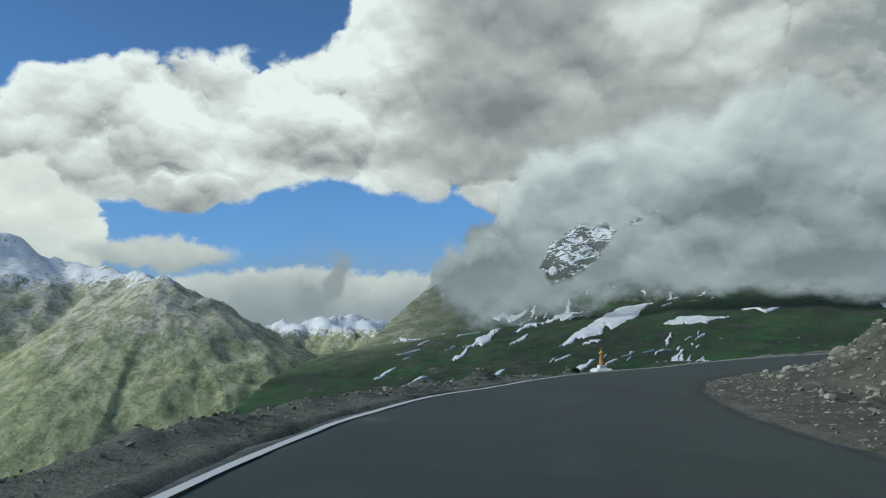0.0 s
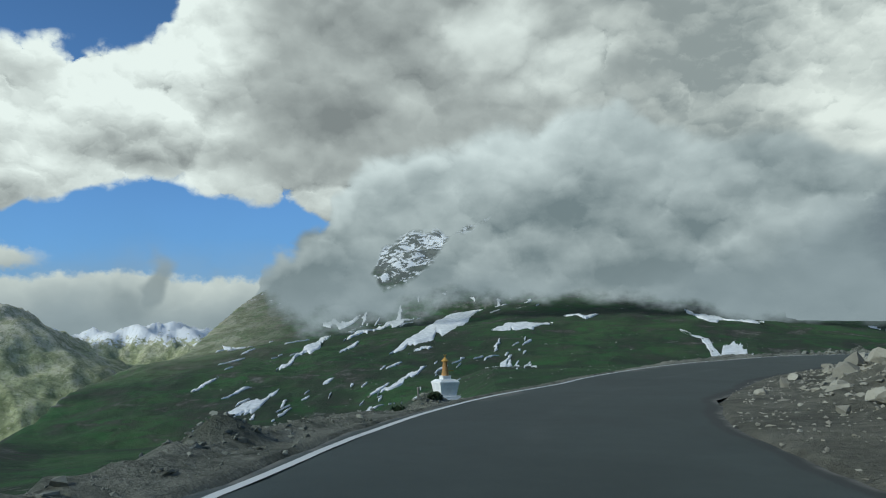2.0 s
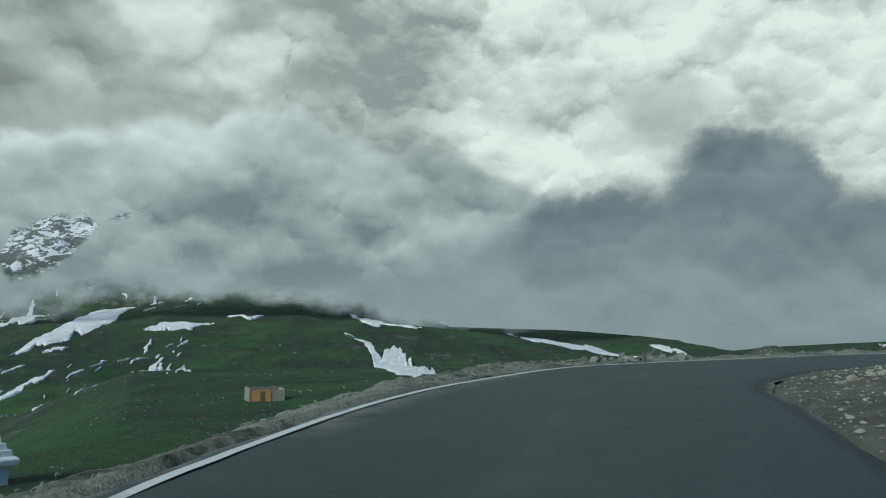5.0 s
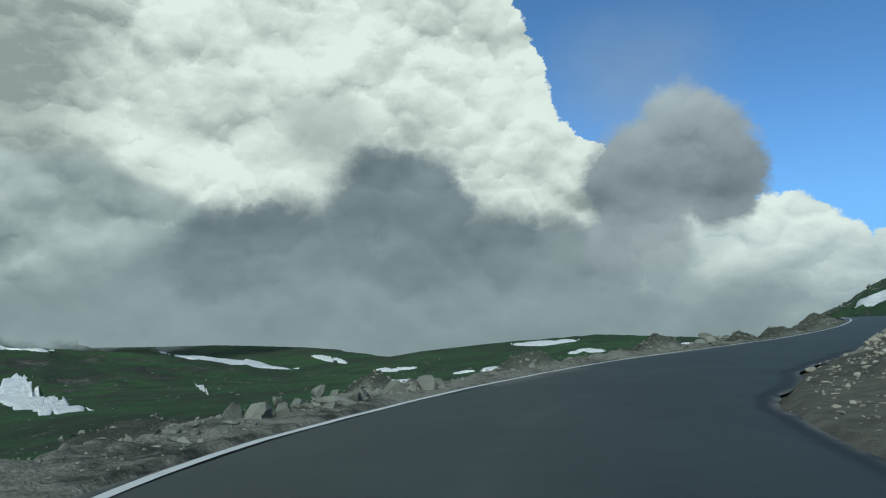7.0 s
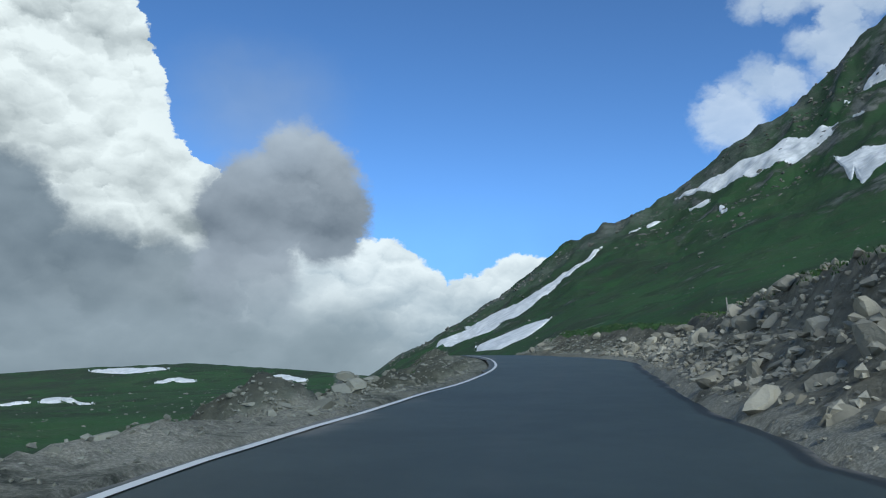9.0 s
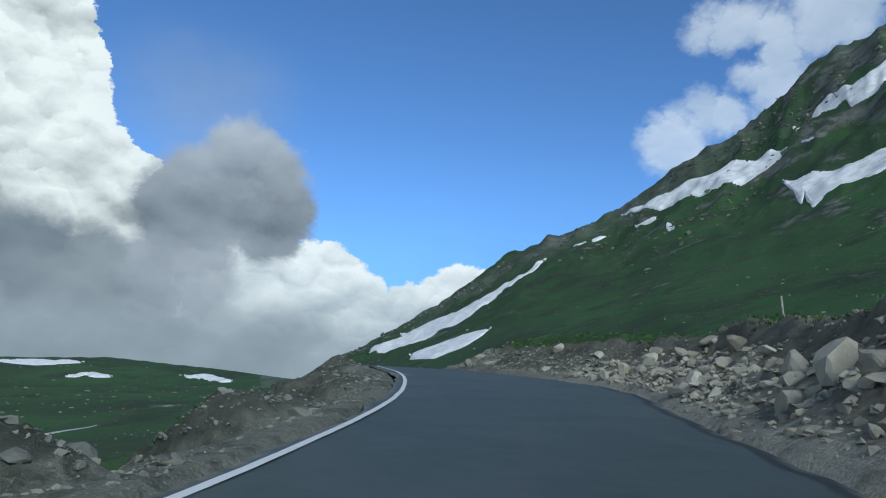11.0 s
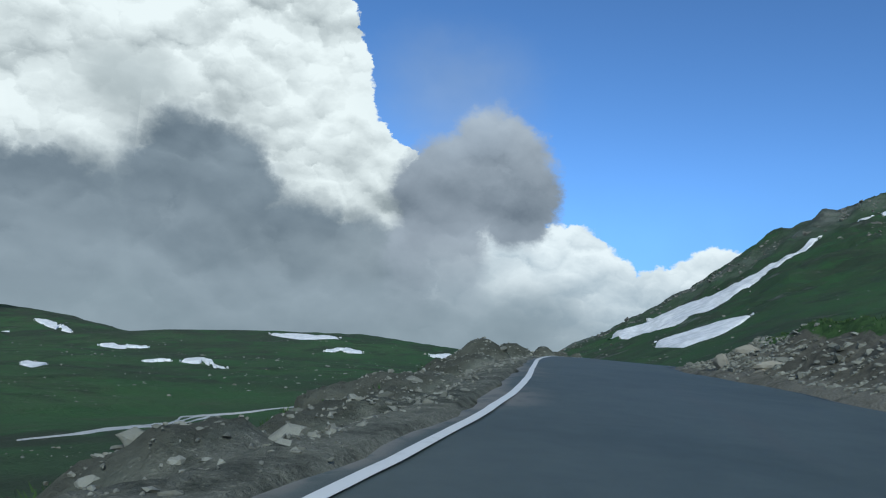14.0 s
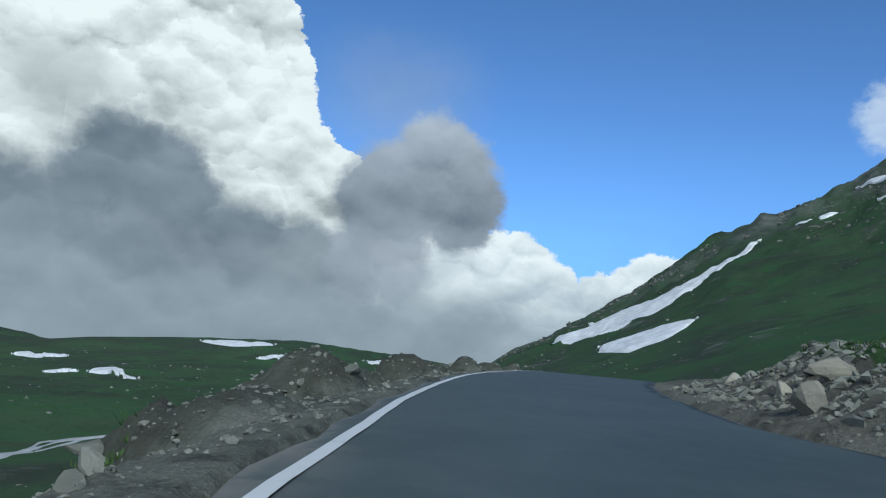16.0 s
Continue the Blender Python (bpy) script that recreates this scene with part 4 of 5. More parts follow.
def build_verges():
    s = np.r_[np.linspace(0.3, 5.5, 34), np.linspace(6, 18, 17)]
    line = smooth_line(OUTER, 0.25)
    line = line[: int(len(line) * 0.86)]
    n = normals(line)
    xy = line[:, None] + n[:, None] * s[None, :, None]
    so = np.broadcast_to(s[None], xy.shape[:2])
    z, heap = verge_z(xy[..., 0], xy[..., 1], so)
    z[:, 0] -= 0.12
    z[:, -1] -= 0.8
    ob = grid_object("verge", np.concatenate([xy, z[..., None]], -1), VERGE)
    green = np.clip((so - np.interp(xy[..., 0], [-5, 8, 15, 35, 54, 66, 115], [1.9, 1.3, 1.2, 2.4, 2.4, 1.9, 1.9])) / 2.2, 0, 1) + 0.12 * (so > 2.0)
    set_zone(ob, np.stack([green * (heap < 0.3), 0.6 * (heap > 0.3), 0.85 * np.interp(xy[..., 0], [-2, 8, 14, 48, 56, 80], [0.45, 0.6, 1, 1, 0.5, 0.3]) * np.clip((np.interp(xy[..., 0], [10, 16, 46, 56], [2.2, 3.2, 3.0, 2.2]) - so) / 0.8, 0, 1) * (heap < 0.2)], -1))
    tagged(ob, "gravel verge with heaps of spoil beside the road", "verge", kind="structure")

    s = np.r_[-0.7, np.linspace(-0.1, 5.0, 26), np.linspace(5.5, 18, 16)]
    line = smooth_line(INNER, 0.4)
    line = line[: int(len(line) * 0.86)]
    n = -normals(line)
    so = np.where(s[None] > 5, 5 + (s[None] - 5) * (strip_width(line[:, :1]) - 5) / 13, s[None])
    xy = line[:, None] + n[:, None] * so[..., None]
    x, y = xy[..., 0], xy[..., 1]
    z, top = bank_z(x, y, so), bank_height(x)
    z[:, :2] -= 0.12
    z[:, -1] -= 0.8
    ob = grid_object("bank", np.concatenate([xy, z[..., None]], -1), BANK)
    flat = apron(x)
    green = np.clip((so - flat - np.interp(x, [80, 92], [2.5, 1.8])) / 0.6, 0, 1) * np.clip((top - 0.9) / 0.8, np.where(x > 44, 0.9, 0.35), 1)
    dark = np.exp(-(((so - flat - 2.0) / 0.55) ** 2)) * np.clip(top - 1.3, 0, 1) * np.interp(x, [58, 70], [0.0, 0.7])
    # up to x 44 shade put into the gravel's colour; past 84 dark soil
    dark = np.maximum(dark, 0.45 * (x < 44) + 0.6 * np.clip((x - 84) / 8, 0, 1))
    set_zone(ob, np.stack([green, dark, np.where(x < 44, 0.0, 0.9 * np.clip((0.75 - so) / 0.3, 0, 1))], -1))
    tagged(ob, "cut bank of soil and broken rock below turf", "bank", kind="structure")


def build_cloud_bank():
    deg = np.linspace(6, -56, 90)
    az, el = np.radians(deg), np.radians(np.linspace(-2, 16, 24))
    r = np.interp(-deg, [-6, 40, 56], [760, 760, 1000])
    x = MIST_CENTRE[0] - (r * np.sin(az))[None] * np.ones_like(el)[:, None]
    y = MIST_CENTRE[1] + (r * np.cos(az))[None] * np.ones_like(el)[:, None]
    z = MIST_CENTRE[2] + r[None] * np.tan(el)[:, None]
    ob = grid_object("cloud_bank", np.stack([x, y, z], -1), mist_material())
    return tagged(ob, "grey cloud lying low on the hills", "cloud", kind="structure")


build_ground()
build_road()
build_edge_line()
build_verges()
build_cloud_bank()


# ---------------------------------------------------------------- rocks
def rock_bmesh(seed, stretch, cuts=10):
    """A broken stone about 1 m across: a ball cut flat by planes, with chipped faces."""
    rng = random.Random(seed)
    bm = bmesh.new()
    bmesh.ops.create_icosphere(bm, subdivisions=2, radius=0.62)
    for _ in range(cuts):
        n = Vector((rng.gauss(0, 1), rng.gauss(0, 1), rng.gauss(0, 0.8))).normalized()
        d = rng.uniform(0.16, 0.44)
        for v in bm.verts:
            over = v.co.dot(n) - d
            if over > 0:
                v.co -= n * over
    for v in bm.verts:
        v.co += Vector((rng.uniform(-1, 1), rng.uniform(-1, 1), rng.uniform(-1, 1))) * 0.022
        v.co = Vector((v.co.x * stretch[0], v.co.y * stretch[1], v.co.z * stretch[2]))
    bmesh.ops.remove_doubles(bm, verts=bm.verts, dist=0.03)
    return bm


def rock_meshes(mat):
    out = []
    shapes = [(1, 0.8, 0.55), (1, 0.7, 0.4), (1, 0.9, 0.75), (1.2, 0.7, 0.35), (0.9, 0.9, 0.6), (1.1, 0.6, 0.6), (1, 0.85, 0.3), (1, 0.75, 0.65), (1.3, 0.8, 0.45), (0.8, 0.8, 0.8)]
    for k, s in enumerate(shapes):
        me = bpy.data.meshes.new("rock")
        bm = rock_bmesh(100 + k, s)
        bm.to_mesh(me)
        bm.free()
        me.materials.append(mat)
        out.append(me)
    return out


ROCKS, SLABS = rock_meshes(STONE), rock_meshes(TAN_STONE)


def surface(x, y):
    """The height of what a stone lies on beside the road."""
    x, y = np.array([x], float), np.array([y], float)
    so = signed_distance(x, y, OUT_LINE)[0]
    if so[0] > 0:
        return float(verge_z(x, y, so)[0][0]) if so[0] < 17 else float(land(x, y)[0])
    si = -signed_distance(x, y, IN_LINE)[0]
    return float(bank_z(x, y, si)[0]) if si[0] < 17 else float(land(x, y)[0])


def lay_rocks(places, label, group, sink=0.25, kinds=ROCKS):
    """Stones of (x, y, size) laid on the ground, as things of their own."""
    rng = random.Random(len(places) * 7 + 3)
    xs = np.array([p[0] for p in places], float)
    ys = np.array([p[1] for p in places], float)
    so, si = signed_distance(xs, ys, OUT_LINE)[0], -signed_distance(xs, ys, IN_LINE)[0]
    z = np.where(so > 0, np.where(so < 17, verge_z(xs, ys, so)[0], land(xs, ys)), np.where(si < 17, bank_z(xs, ys, si), land(xs, ys)))
    for (x, y, size), h in zip(places, z):
        me = kinds[rng.randrange(len(kinds))]
        ob = new("rock", me)
        high = size * rng.uniform(0.75, 1.15)
        low = min(v.co.z for v in me.vertices) * high
        ob.matrix_world = Matrix.Translation((x, y, h - low - sink * size * 0.6)) @ Euler((rng.uniform(-0.35, 0.35), rng.uniform(-0.35, 0.35), rng.uniform(0, 6.28))).to_matrix().to_4x4() @ Matrix.Diagonal((size * rng.uniform(0.85, 1.2), size * rng.uniform(0.8, 1.1), high, 1))
        tagged(ob, label, "rock", group)


def rubble(name, places, mat, label, parent=None):
    """Small stones past counting, joined into one mesh."""
    rng = np.random.RandomState(11)
    kinds = []
    for k in range(6):
        bm = bmesh.new()
        bmesh.ops.create_icosphere(bm, subdivisions=1, radius=0.5)
        r = random.Random(k)
        for _ in range(8):
            n = Vector((r.gauss(0, 1), r.gauss(0, 1), r.gauss(0, 1))).normalized()
            d = r.uniform(0.10, 0.34)
            for v in bm.verts:
                over = v.co.dot(n) - d
                if over > 0:
                    v.co -= n * over
        kinds.append((np.array([v.co[:] for v in bm.verts]), np.array([[v.index for v in f.verts] for f in bm.faces])))
        bm.free()
    verts, faces, start = [], [], 0
    for x, y, z, size in places:
        v, f = kinds[rng.randint(len(kinds))]
        a = rng.uniform(0, 6.28)
        c, s = math.cos(a), math.sin(a)
        q = v * (size * rng.uniform(0.7, 1.3), size * rng.uniform(0.6, 1.0), size * rng.uniform(0.35, 0.8))
        tilt = rng.uniform(-0.5, 0.5)
        q = np.stack([q[:, 0], q[:, 1] * math.cos(tilt) - q[:, 2] * math.sin(tilt), q[:, 1] * math.sin(tilt) + q[:, 2] * math.cos(tilt)], 1)
        verts.append(np.stack([q[:, 0] * c - q[:, 1] * s + x, q[:, 0] * s + q[:, 1] * c + y, q[:, 2] + z], 1))
        faces.append(f + start)
        start += len(v)
    verts, faces = np.concatenate(verts), np.concatenate(faces)
    ob = mesh_object(name, verts.tolist(), faces.tolist(), mat, smooth=False, parent=parent)
    return tagged(ob, label, "rubble", kind="stuff")


def scatter_beside():
    """Stones on both verges, thick on the cut bank and on the heaps."""
    rng = np.random.RandomState(5)
    # inner side
    line, n = IN_LINE, -normals(IN_LINE)
    big, small = [], []
    while len(big) < 9500:
        k = rng.randint(60, int(len(line) * 0.665)) if rng.rand() < 0.7 else rng.randint(int(len(line) * 0.5), int(len(line) * 0.665))
        x0 = line[k, 0]
        flat, wide = float(apron(x0)), 3.4
        if x0 < 44:
            s = flat * 0.55 + rng.gamma(2.0, 1.3)
            if rng.rand() < 0.55:
                continue
            size = 0.09 + rng.gamma(1.4, 0.10)
        else:
            s = flat * 0.6 + (rng.beta(1.3, 1.6) * 3.2 if x0 < 68 or x0 > 100 else rng.beta(1.2, 2.0) * 2.3)
            if 74 < x0 < 98 and rng.rand() < 0.35:
                continue
            size = (0.10 + rng.gamma(1.4, 0.135)) * (0.6 if x0 > 88 else 1.0)
        p = line[k] + n[k] * s
        if s < 8.5:
            big.append((p[0], p[1], min(size, 0.6 if x0 < 44 else 0.8)))
    for _ in range(8000):
        k = rng.randint(40, int(len(line) * 0.68))
        flat = float(apron(line[k, 0]))
        s = rng.beta(1.2, 1.8) * (flat + 3.4) + 0.05
        p = line[k] + n[k] * s + rng.normal(0, 0.1, 2)
        small.append((p[0], p[1], 0.03 + rng.gamma(1.4, 0.040)))
    sa = np.array(small)
    z = bank_z(sa[:, 0], sa[:, 1], -signed_distance(sa[:, 0], sa[:, 1], IN_LINE)[0])
    big.sort(key=lambda b: -b[2])
    sa = np.vstack([sa, np.array(big[85:])])
    big = big[:85]
    z = bank_z(sa[:, 0], sa[:, 1], -signed_distance(sa[:, 0], sa[:, 1], IN_LINE)[0])
    # the pile of fallen boulders inside the bend
    for _ in range(60):
        k = np.abs(line[:, 0] - rng.uniform(9, 31)).argmin()
        p = line[k] + n[k] * (2.0 + rng.gamma(2.0, 0.7))
        big.insert(0, (p[0], p[1], 0.35 + rng.gamma(2.0, 0.17)))
    big += [(100.4, 40.1, 0.7), (103.2, 39.6, 0.55), (107.0, 38.9, 0.7), (110.8, 38.6, 0.6), (58.4, 39.9, 0.8), (57.3, 40.9, 0.8), (59.6, 39.0, 0.6), (61.0, 38.9, 1.0), (55.2, 42.0, 0.9), (66.4, 39.3, 1.1), (65.2, 39.9, 0.9), (16.2, 34.2, 0.5), (19.6, 37.2, 0.55), (14.6, 31.2, 0.45), (21.6, 39.0, 0.8), (20.4, 38.0, 0.7), (23.0, 39.6, 0.9), (21.5, 37.4, 1.0), (12.8, 27.4, 0.4), (17.5, 36.1, 0.5), (14.8, 33.0, 0.4), (22.0, 39.4, 0.8), (20.3, 36.8, 1.0), (15.3, 32.3, 0.5), (16.1, 32.7, 0.6), (14.6, 31.0, 0.8), (12.7, 30.9, 0.35), (17.9, 34.4, 0.9), (18.8, 35.2, 0.8), (47.6, 45.0, 0.75), (73.3, 38.2, 0.9), (74.6, 37.8, 0.7)]
    lay_rocks(big, "broken tan-grey stone lying on the cut bank", "stones on the bank", 0.4, SLABS)
    fresh = sa[:, 0] < 86
    rubble("rubble", np.c_[sa[:, :2], z, sa[:, 2]][fresh].tolist(), TAN_STONE, "loose tan-grey stones strewn over the bank")
    rubble("rubble", np.c_[sa[:, :2], z, sa[:, 2]][~fresh].tolist(), STONE, "small grey stones in the dark soil of the bank")
    # outer side
    line, n = OUT_LINE, normals(OUT_LINE)
    big, small = [], []
    for hx, hy, hr, hh in HEAPS:
        for _ in range(int((34 if 32 < hx < 64 else 20 if hx < 72 else 9) * hr)):
            a, d = rng.uniform(0, 6.28), hr * math.sqrt(rng.uniform(0.05, 1.3))
            big.append((hx + d * math.cos(a), hy + d * math.sin(a), min(0.12 + rng.gamma(1.6, 0.08), 0.40 if hx < 36 or hx > 72 else 0.55)))
    for _ in range(190):
        k = rng.randint(60, int(len(line) * 0.66))
        p = line[k] + n[k] * (0.9 + rng.gamma(2.0, 0.7))
        big.append((p[0], p[1], min(0.08 + rng.gamma(1.4, 0.07), 0.34)))
    # a pile of boulders tipped beside the line
    for _ in range(56):
        big.append((33.0 + rng.normal(0, 1.4), 53.2 + abs(rng.normal(0, 0.6)) - 0.3, min(0.20 + rng.gamma(1.6, 0.09), 0.62)))
    big += [(55.2, 51.9, 0.5), (56.4, 52.2, 0.45), (45.0, 53.7, 0.4), (43.7, 54.0, 0.45), (41.2, 54.2, 0.5), (0.0, 19.6, 0.36), (48.6, 53.4, 0.75), (58.9, 51.4, 0.62), (57.6, 51.4, 0.8), (58.4, 51.2, 0.7),
            (60.9, 51.6, 0.95), (62.0, 51.2, 0.6), (47.9, 53.6, 0.5), (97.6, 49.2, 0.5), (98.3, 49.6, 0.6), (99.2, 49.9, 0.45), (101.5, 49.6, 0.7), (91.6, 47.9, 0.4)]
    big = [b for b in big if signed_distance(b[0], b[1], OUT_LINE)[0] > 0.55 + b[2] * 0.5]
    for _ in range(8500):
        k = rng.randint(40, int(len(line) * 0.68))
        p = line[k] + n[k] * (0.5 + rng.gamma(2.0, 0.75)) + rng.normal(0, 0.1, 2)
        small.append((p[0], p[1], 0.03 + rng.gamma(1.4, 0.036)))
    for hx, hy, hr, hh in HEAPS:
        for _ in range(int((260 if 32 < hx < 64 else 110) * hr)):
            a, d = rng.uniform(0, 6.28), hr * math.sqrt(rng.uniform(0, 1.4))
            small.append((hx + d * math.cos(a), hy + d * math.sin(a), 0.03 + rng.gamma(1.4, 0.045)))
    sa = np.array(small)
    so = signed_distance(sa[:, 0], sa[:, 1], OUT_LINE)[0]
    sa, so = sa[so > 0.5], so[so > 0.5]
    big.sort(key=lambda b: -b[2])
    sa = np.vstack([sa, np.array(big[140:])])
    so = signed_distance(sa[:, 0], sa[:, 1], OUT_LINE)[0]
    big = big[:140]
    lay_rocks(big, "grey-brown stone lying on the gravel verge", "stones on the verge", 0.45)
    rubble("rubble", np.c_[sa[:, :2], verge_z(sa[:, 0], sa[:, 1], so)[0], sa[:, 2]].tolist(), STONE, "loose grey stones strewn along the verge")
    # boulders and stones out on the meadows
    far = []
    for _ in range(8000):
        a, r = math.radians(rng.uniform(-140, 12)), 25 * math.exp(rng.uniform(0, 3.2))
        far.append((40 - r * math.sin(a), 48 + r * math.cos(a), min(0.10 + r * rng.gamma(1.6, 0.0017), 0.12 + r * 0.007)))
    fa = np.array(far)
    away = np.maximum(signed_distance(fa[:, 0], fa[:, 1], OUT_LINE)[0], -signed_distance(fa[:, 0], fa[:, 1], IN_LINE)[0])
    patch = fractal(fa[:, 0], fa[:, 1], 45, 3, 91) + 0.2
    keep = (away > 22) & (patch > rng.uniform(-0.6, 1.0, len(fa)))
    fa = fa[keep]
    # fields of stones below the verge
    for _ in range(2400):
        k = rng.randint(100, int(len(line) * 0.72))
        p = line[k] + n[k] * rng.uniform(9, 34)
        if fractal(p[:1], p[1:], 9, 3, 92)[0] > 0.25:
            fa = np.vstack([fa, [p[0], p[1], 0.12 + rng.gamma(1.4, 0.13)]])
    so = signed_distance(fa[:, 0], fa[:, 1], OUT_LINE)[0]
    fa = fa[(so > 17) | (so < 0)]
    rubble("boulders", np.c_[fa[:, :2], land(fa[:, 0], fa[:, 1]), fa[:, 2]].tolist(), STONE, "pale boulders scattered over the green meadows")
    # rock breaking through the slope behind the road, in knots and below the crest
    crags = []
    for cx, cy, spread, count in ((382, -100, 7, 34), (368, -118, 9, 46), (430, -94, 9, 30), (426, -78, 10, 30), (345, -88, 5, 12), (441, -200, 14, 40), (330, -60, 12, 10), (400, -150, 16, 30)):
        for _ in range(count):
            crags.append((cx + rng.normal(0, spread), cy + rng.normal(0, spread), 1.2 + rng.gamma(1.6, 1.1)))
    while len(crags) < 1100:
        a, f = math.radians(rng.uniform(-128, -88)), 1.0 - 0.22 * rng.beta(1.0, 3.0)
        x, y = 40 - 503 * f * math.sin(a), 49 + 503 * f * math.cos(a)
        if fractal(np.array([x]), np.array([y]), 40, 3, 94)[0] > rng.uniform(-0.2, 0.5):
            crags.append((x, y, 0.8 + rng.gamma(1.5, 1.3)))
    ca = np.array(crags)
    rubble("crags", np.c_[ca[:, :2], sheet_z(ca[:, 0], ca[:, 1]) - ca[:, 2] * 0.1, ca[:, 2]].tolist(), CRAG, "grey crags breaking through the green slope")


# ---------------------------------------------------------------- snow
# old snow on the slopes: at a few places along each patch, the x, y of its upper and of its lower side
SNOW_BELOW_MASSIF = [
    [(-44, 431, -43, 422), (-34, 449, -30, 406), (-25, 460, -22, 420), (-13, 491, -11, 451), (-1, 519, -0, 513)],
    [(-4, 601, -3, 571), (12, 694, 12, 596), (32, 756, 29, 664), (54, 881, 46, 746)],
    [(57, 729, 56, 720), (92, 851, 79, 727), (143, 1005, 108, 760), (170, 996, 148, 866)],
    [(86, 625, 80, 581), (111, 676, 101, 609), (153, 794, 121, 625), (203, 912, 150, 675), (244, 967, 195, 774), (262, 963, 232, 855)],
    [(54, 1083, 52, 1055), (78, 1067, 75, 1017), (105, 1056, 103, 1033)],
    [(-59, 548, -57, 534), (-53, 578, -51, 561), (-45, 594, -44, 589)],
    [(-79, 1076, -77, 1062), (-64, 1068, -52, 896), (-45, 1046, -32, 776)],
]
SNOW_ON_GREEN_HILL = [
    [(184, 666, 181, 658), (227, 740, 197, 644), (253, 746, 222, 654), (253, 696, 243, 670)],
    [(291, 765, 272, 717), (300, 739, 282, 695), (318, 739, 314, 729)],
    [(55, 456, 55, 450), (71, 486, 67, 458), (89, 524, 84, 491), (102, 547, 97, 522)],
    [(47, 649, 46, 635), (60, 698, 56, 654), (71, 722, 70, 709)],
    [(103, 609, 101, 596), (110, 613, 107, 595), (120, 617, 116, 601)],
    [(27, 517, 27, 510), (31, 528, 31, 514), (35, 530, 35, 525)],
]
SNOW_IN_BASIN = [
    [(427, 758, 408, 726), (428, 718, 379, 639), (422, 667, 399, 630), (443, 644, 416, 606)],
    [(334, 605, 323, 585), (349, 592, 307, 523), (358, 577, 228, 374), (372, 567, 146, 232), (323, 471, 116, 182), (170, 237, 112, 163)],
    [(664, 780, 558, 658), (676, 734, 511, 561), (648, 640, 528, 526), (626, 569, 542, 496), (603, 508, 560, 474)],
    [(676, 549, 652, 531), (663, 511, 610, 473), (615, 460, 592, 444)],
    [(433, 470, 424, 460), (386, 414, 238, 265), (227, 250, 201, 224)],
]
SNOW_ON_LOW_RIDGE = [
    [(661, 312, 640, 302), (663, 284, 602, 259), (635, 239, 612, 231)],
    [(555, 223, 546, 220), (581, 220, 546, 208), (568, 199, 550, 193)],
    [(586, 158, 563, 153), (591, 145, 537, 135), (553, 121, 530, 117)],
    [(229, 176, 211, 160), (238, 180, 211, 157), (239, 177, 216, 157)],
    [(536, 380, 526, 372), (552, 375, 518, 350), (541, 343, 529, 335)],
    [(290, 171, 285, 168), (319, 181, 280, 158), (289, 158, 274, 150), (281, 150, 273, 145)],
    [(283, 180, 279, 176), (291, 179, 284, 174), (288, 172, 286, 171)],
]
SNOW_BEHIND_ROAD = [
    [(466, -61, 457, -58), (456, -44, 419, -36), (451, -24, 390, -13), (450, -4, 373, 6), (447, 18, 369, 24), (474, 38, 410, 40)],
    [(324, -3, 316, -2), (341, 3, 291, 11), (348, 14, 286, 21), (353, 24, 308, 28)],
    [(474, 20, 462, 21), (471, 14, 431, 17), (458, 10, 432, 12)],
    [(497, -116, 493, -115), (462, -135, 433, -122), (445, -156, 393, -128), (421, -166, 377, -140), (389, -162, 376, -153)],
    [(478, -80, 455, -73), (478, -88, 453, -80)],
    [(469, -88, 454, -83), (474, -99, 457, -93)],
    [(450, -107, 442, -104), (436, -114, 429, -111)],
]
SNOW_ON_CRAGS = [
    [(426, -189, 394, -168), (421, -201, 377, -171), (395, -200, 373, -183), (387, -211, 359, -187), (390, -227, 353, -195)],
    [(354, -137, 343, -130), (338, -138, 281, -101), (323, -141, 283, -113), (310, -149, 270, -118), (292, -148, 266, -126)],
    [(394, -101, 384, -96), (385, -101, 372, -95)],
    [(381, -164, 378, -162), (371, -164, 366, -161)],
]


def snow_mesh(k, mid, width, dist, ragged):
    """A sheet of snow along a line, ragged at its sides, thin at its rim."""
    nu, nv = len(mid), 18
    u, v = np.linspace(0, 1, nu)[:, None], np.linspace(-1, 1, nv)[None]
    n = normals(mid)
    size = max(float(np.mean(width)), 0.1)
    along = np.r_[0, np.cumsum(np.linalg.norm(np.diff(mid, axis=0), axis=1))][:, None]
    taper = np.clip(np.sin(np.pi * np.clip(u * 0.97 + 0.015, 0, 1)), 0, 1) ** 0.5
    bite = fractal(along / size * 1.6 + k * 9.7 + 0 * v, np.sign(v) * 3 + k + 0 * u, 1.0, 5, 81, False, 0.6)
    half = 0.5 * width[:, None] * taper * np.clip(1 + ragged * bite, 0.12, 2)
    c = half * v + size * 0.3 * ragged * fractal(along / size * 0.6 + k * 5.1, u * 0, 1.0, 3, 83)
    x, y = mid[:, :1] + n[:, :1] * c, mid[:, 1:] + n[:, 1:] * c
    thick = 0.25 + dist * 0.0012
    z = sheet_z(x, y) + thick * np.clip((1 - np.abs(v)) * 5, -1, 1) * np.clip(np.sin(np.pi * u) * 8, -1, 1)
    z[:, 0] -= thick
    z[:, -1] -= thick
    return np.stack([x, y, z], -1)


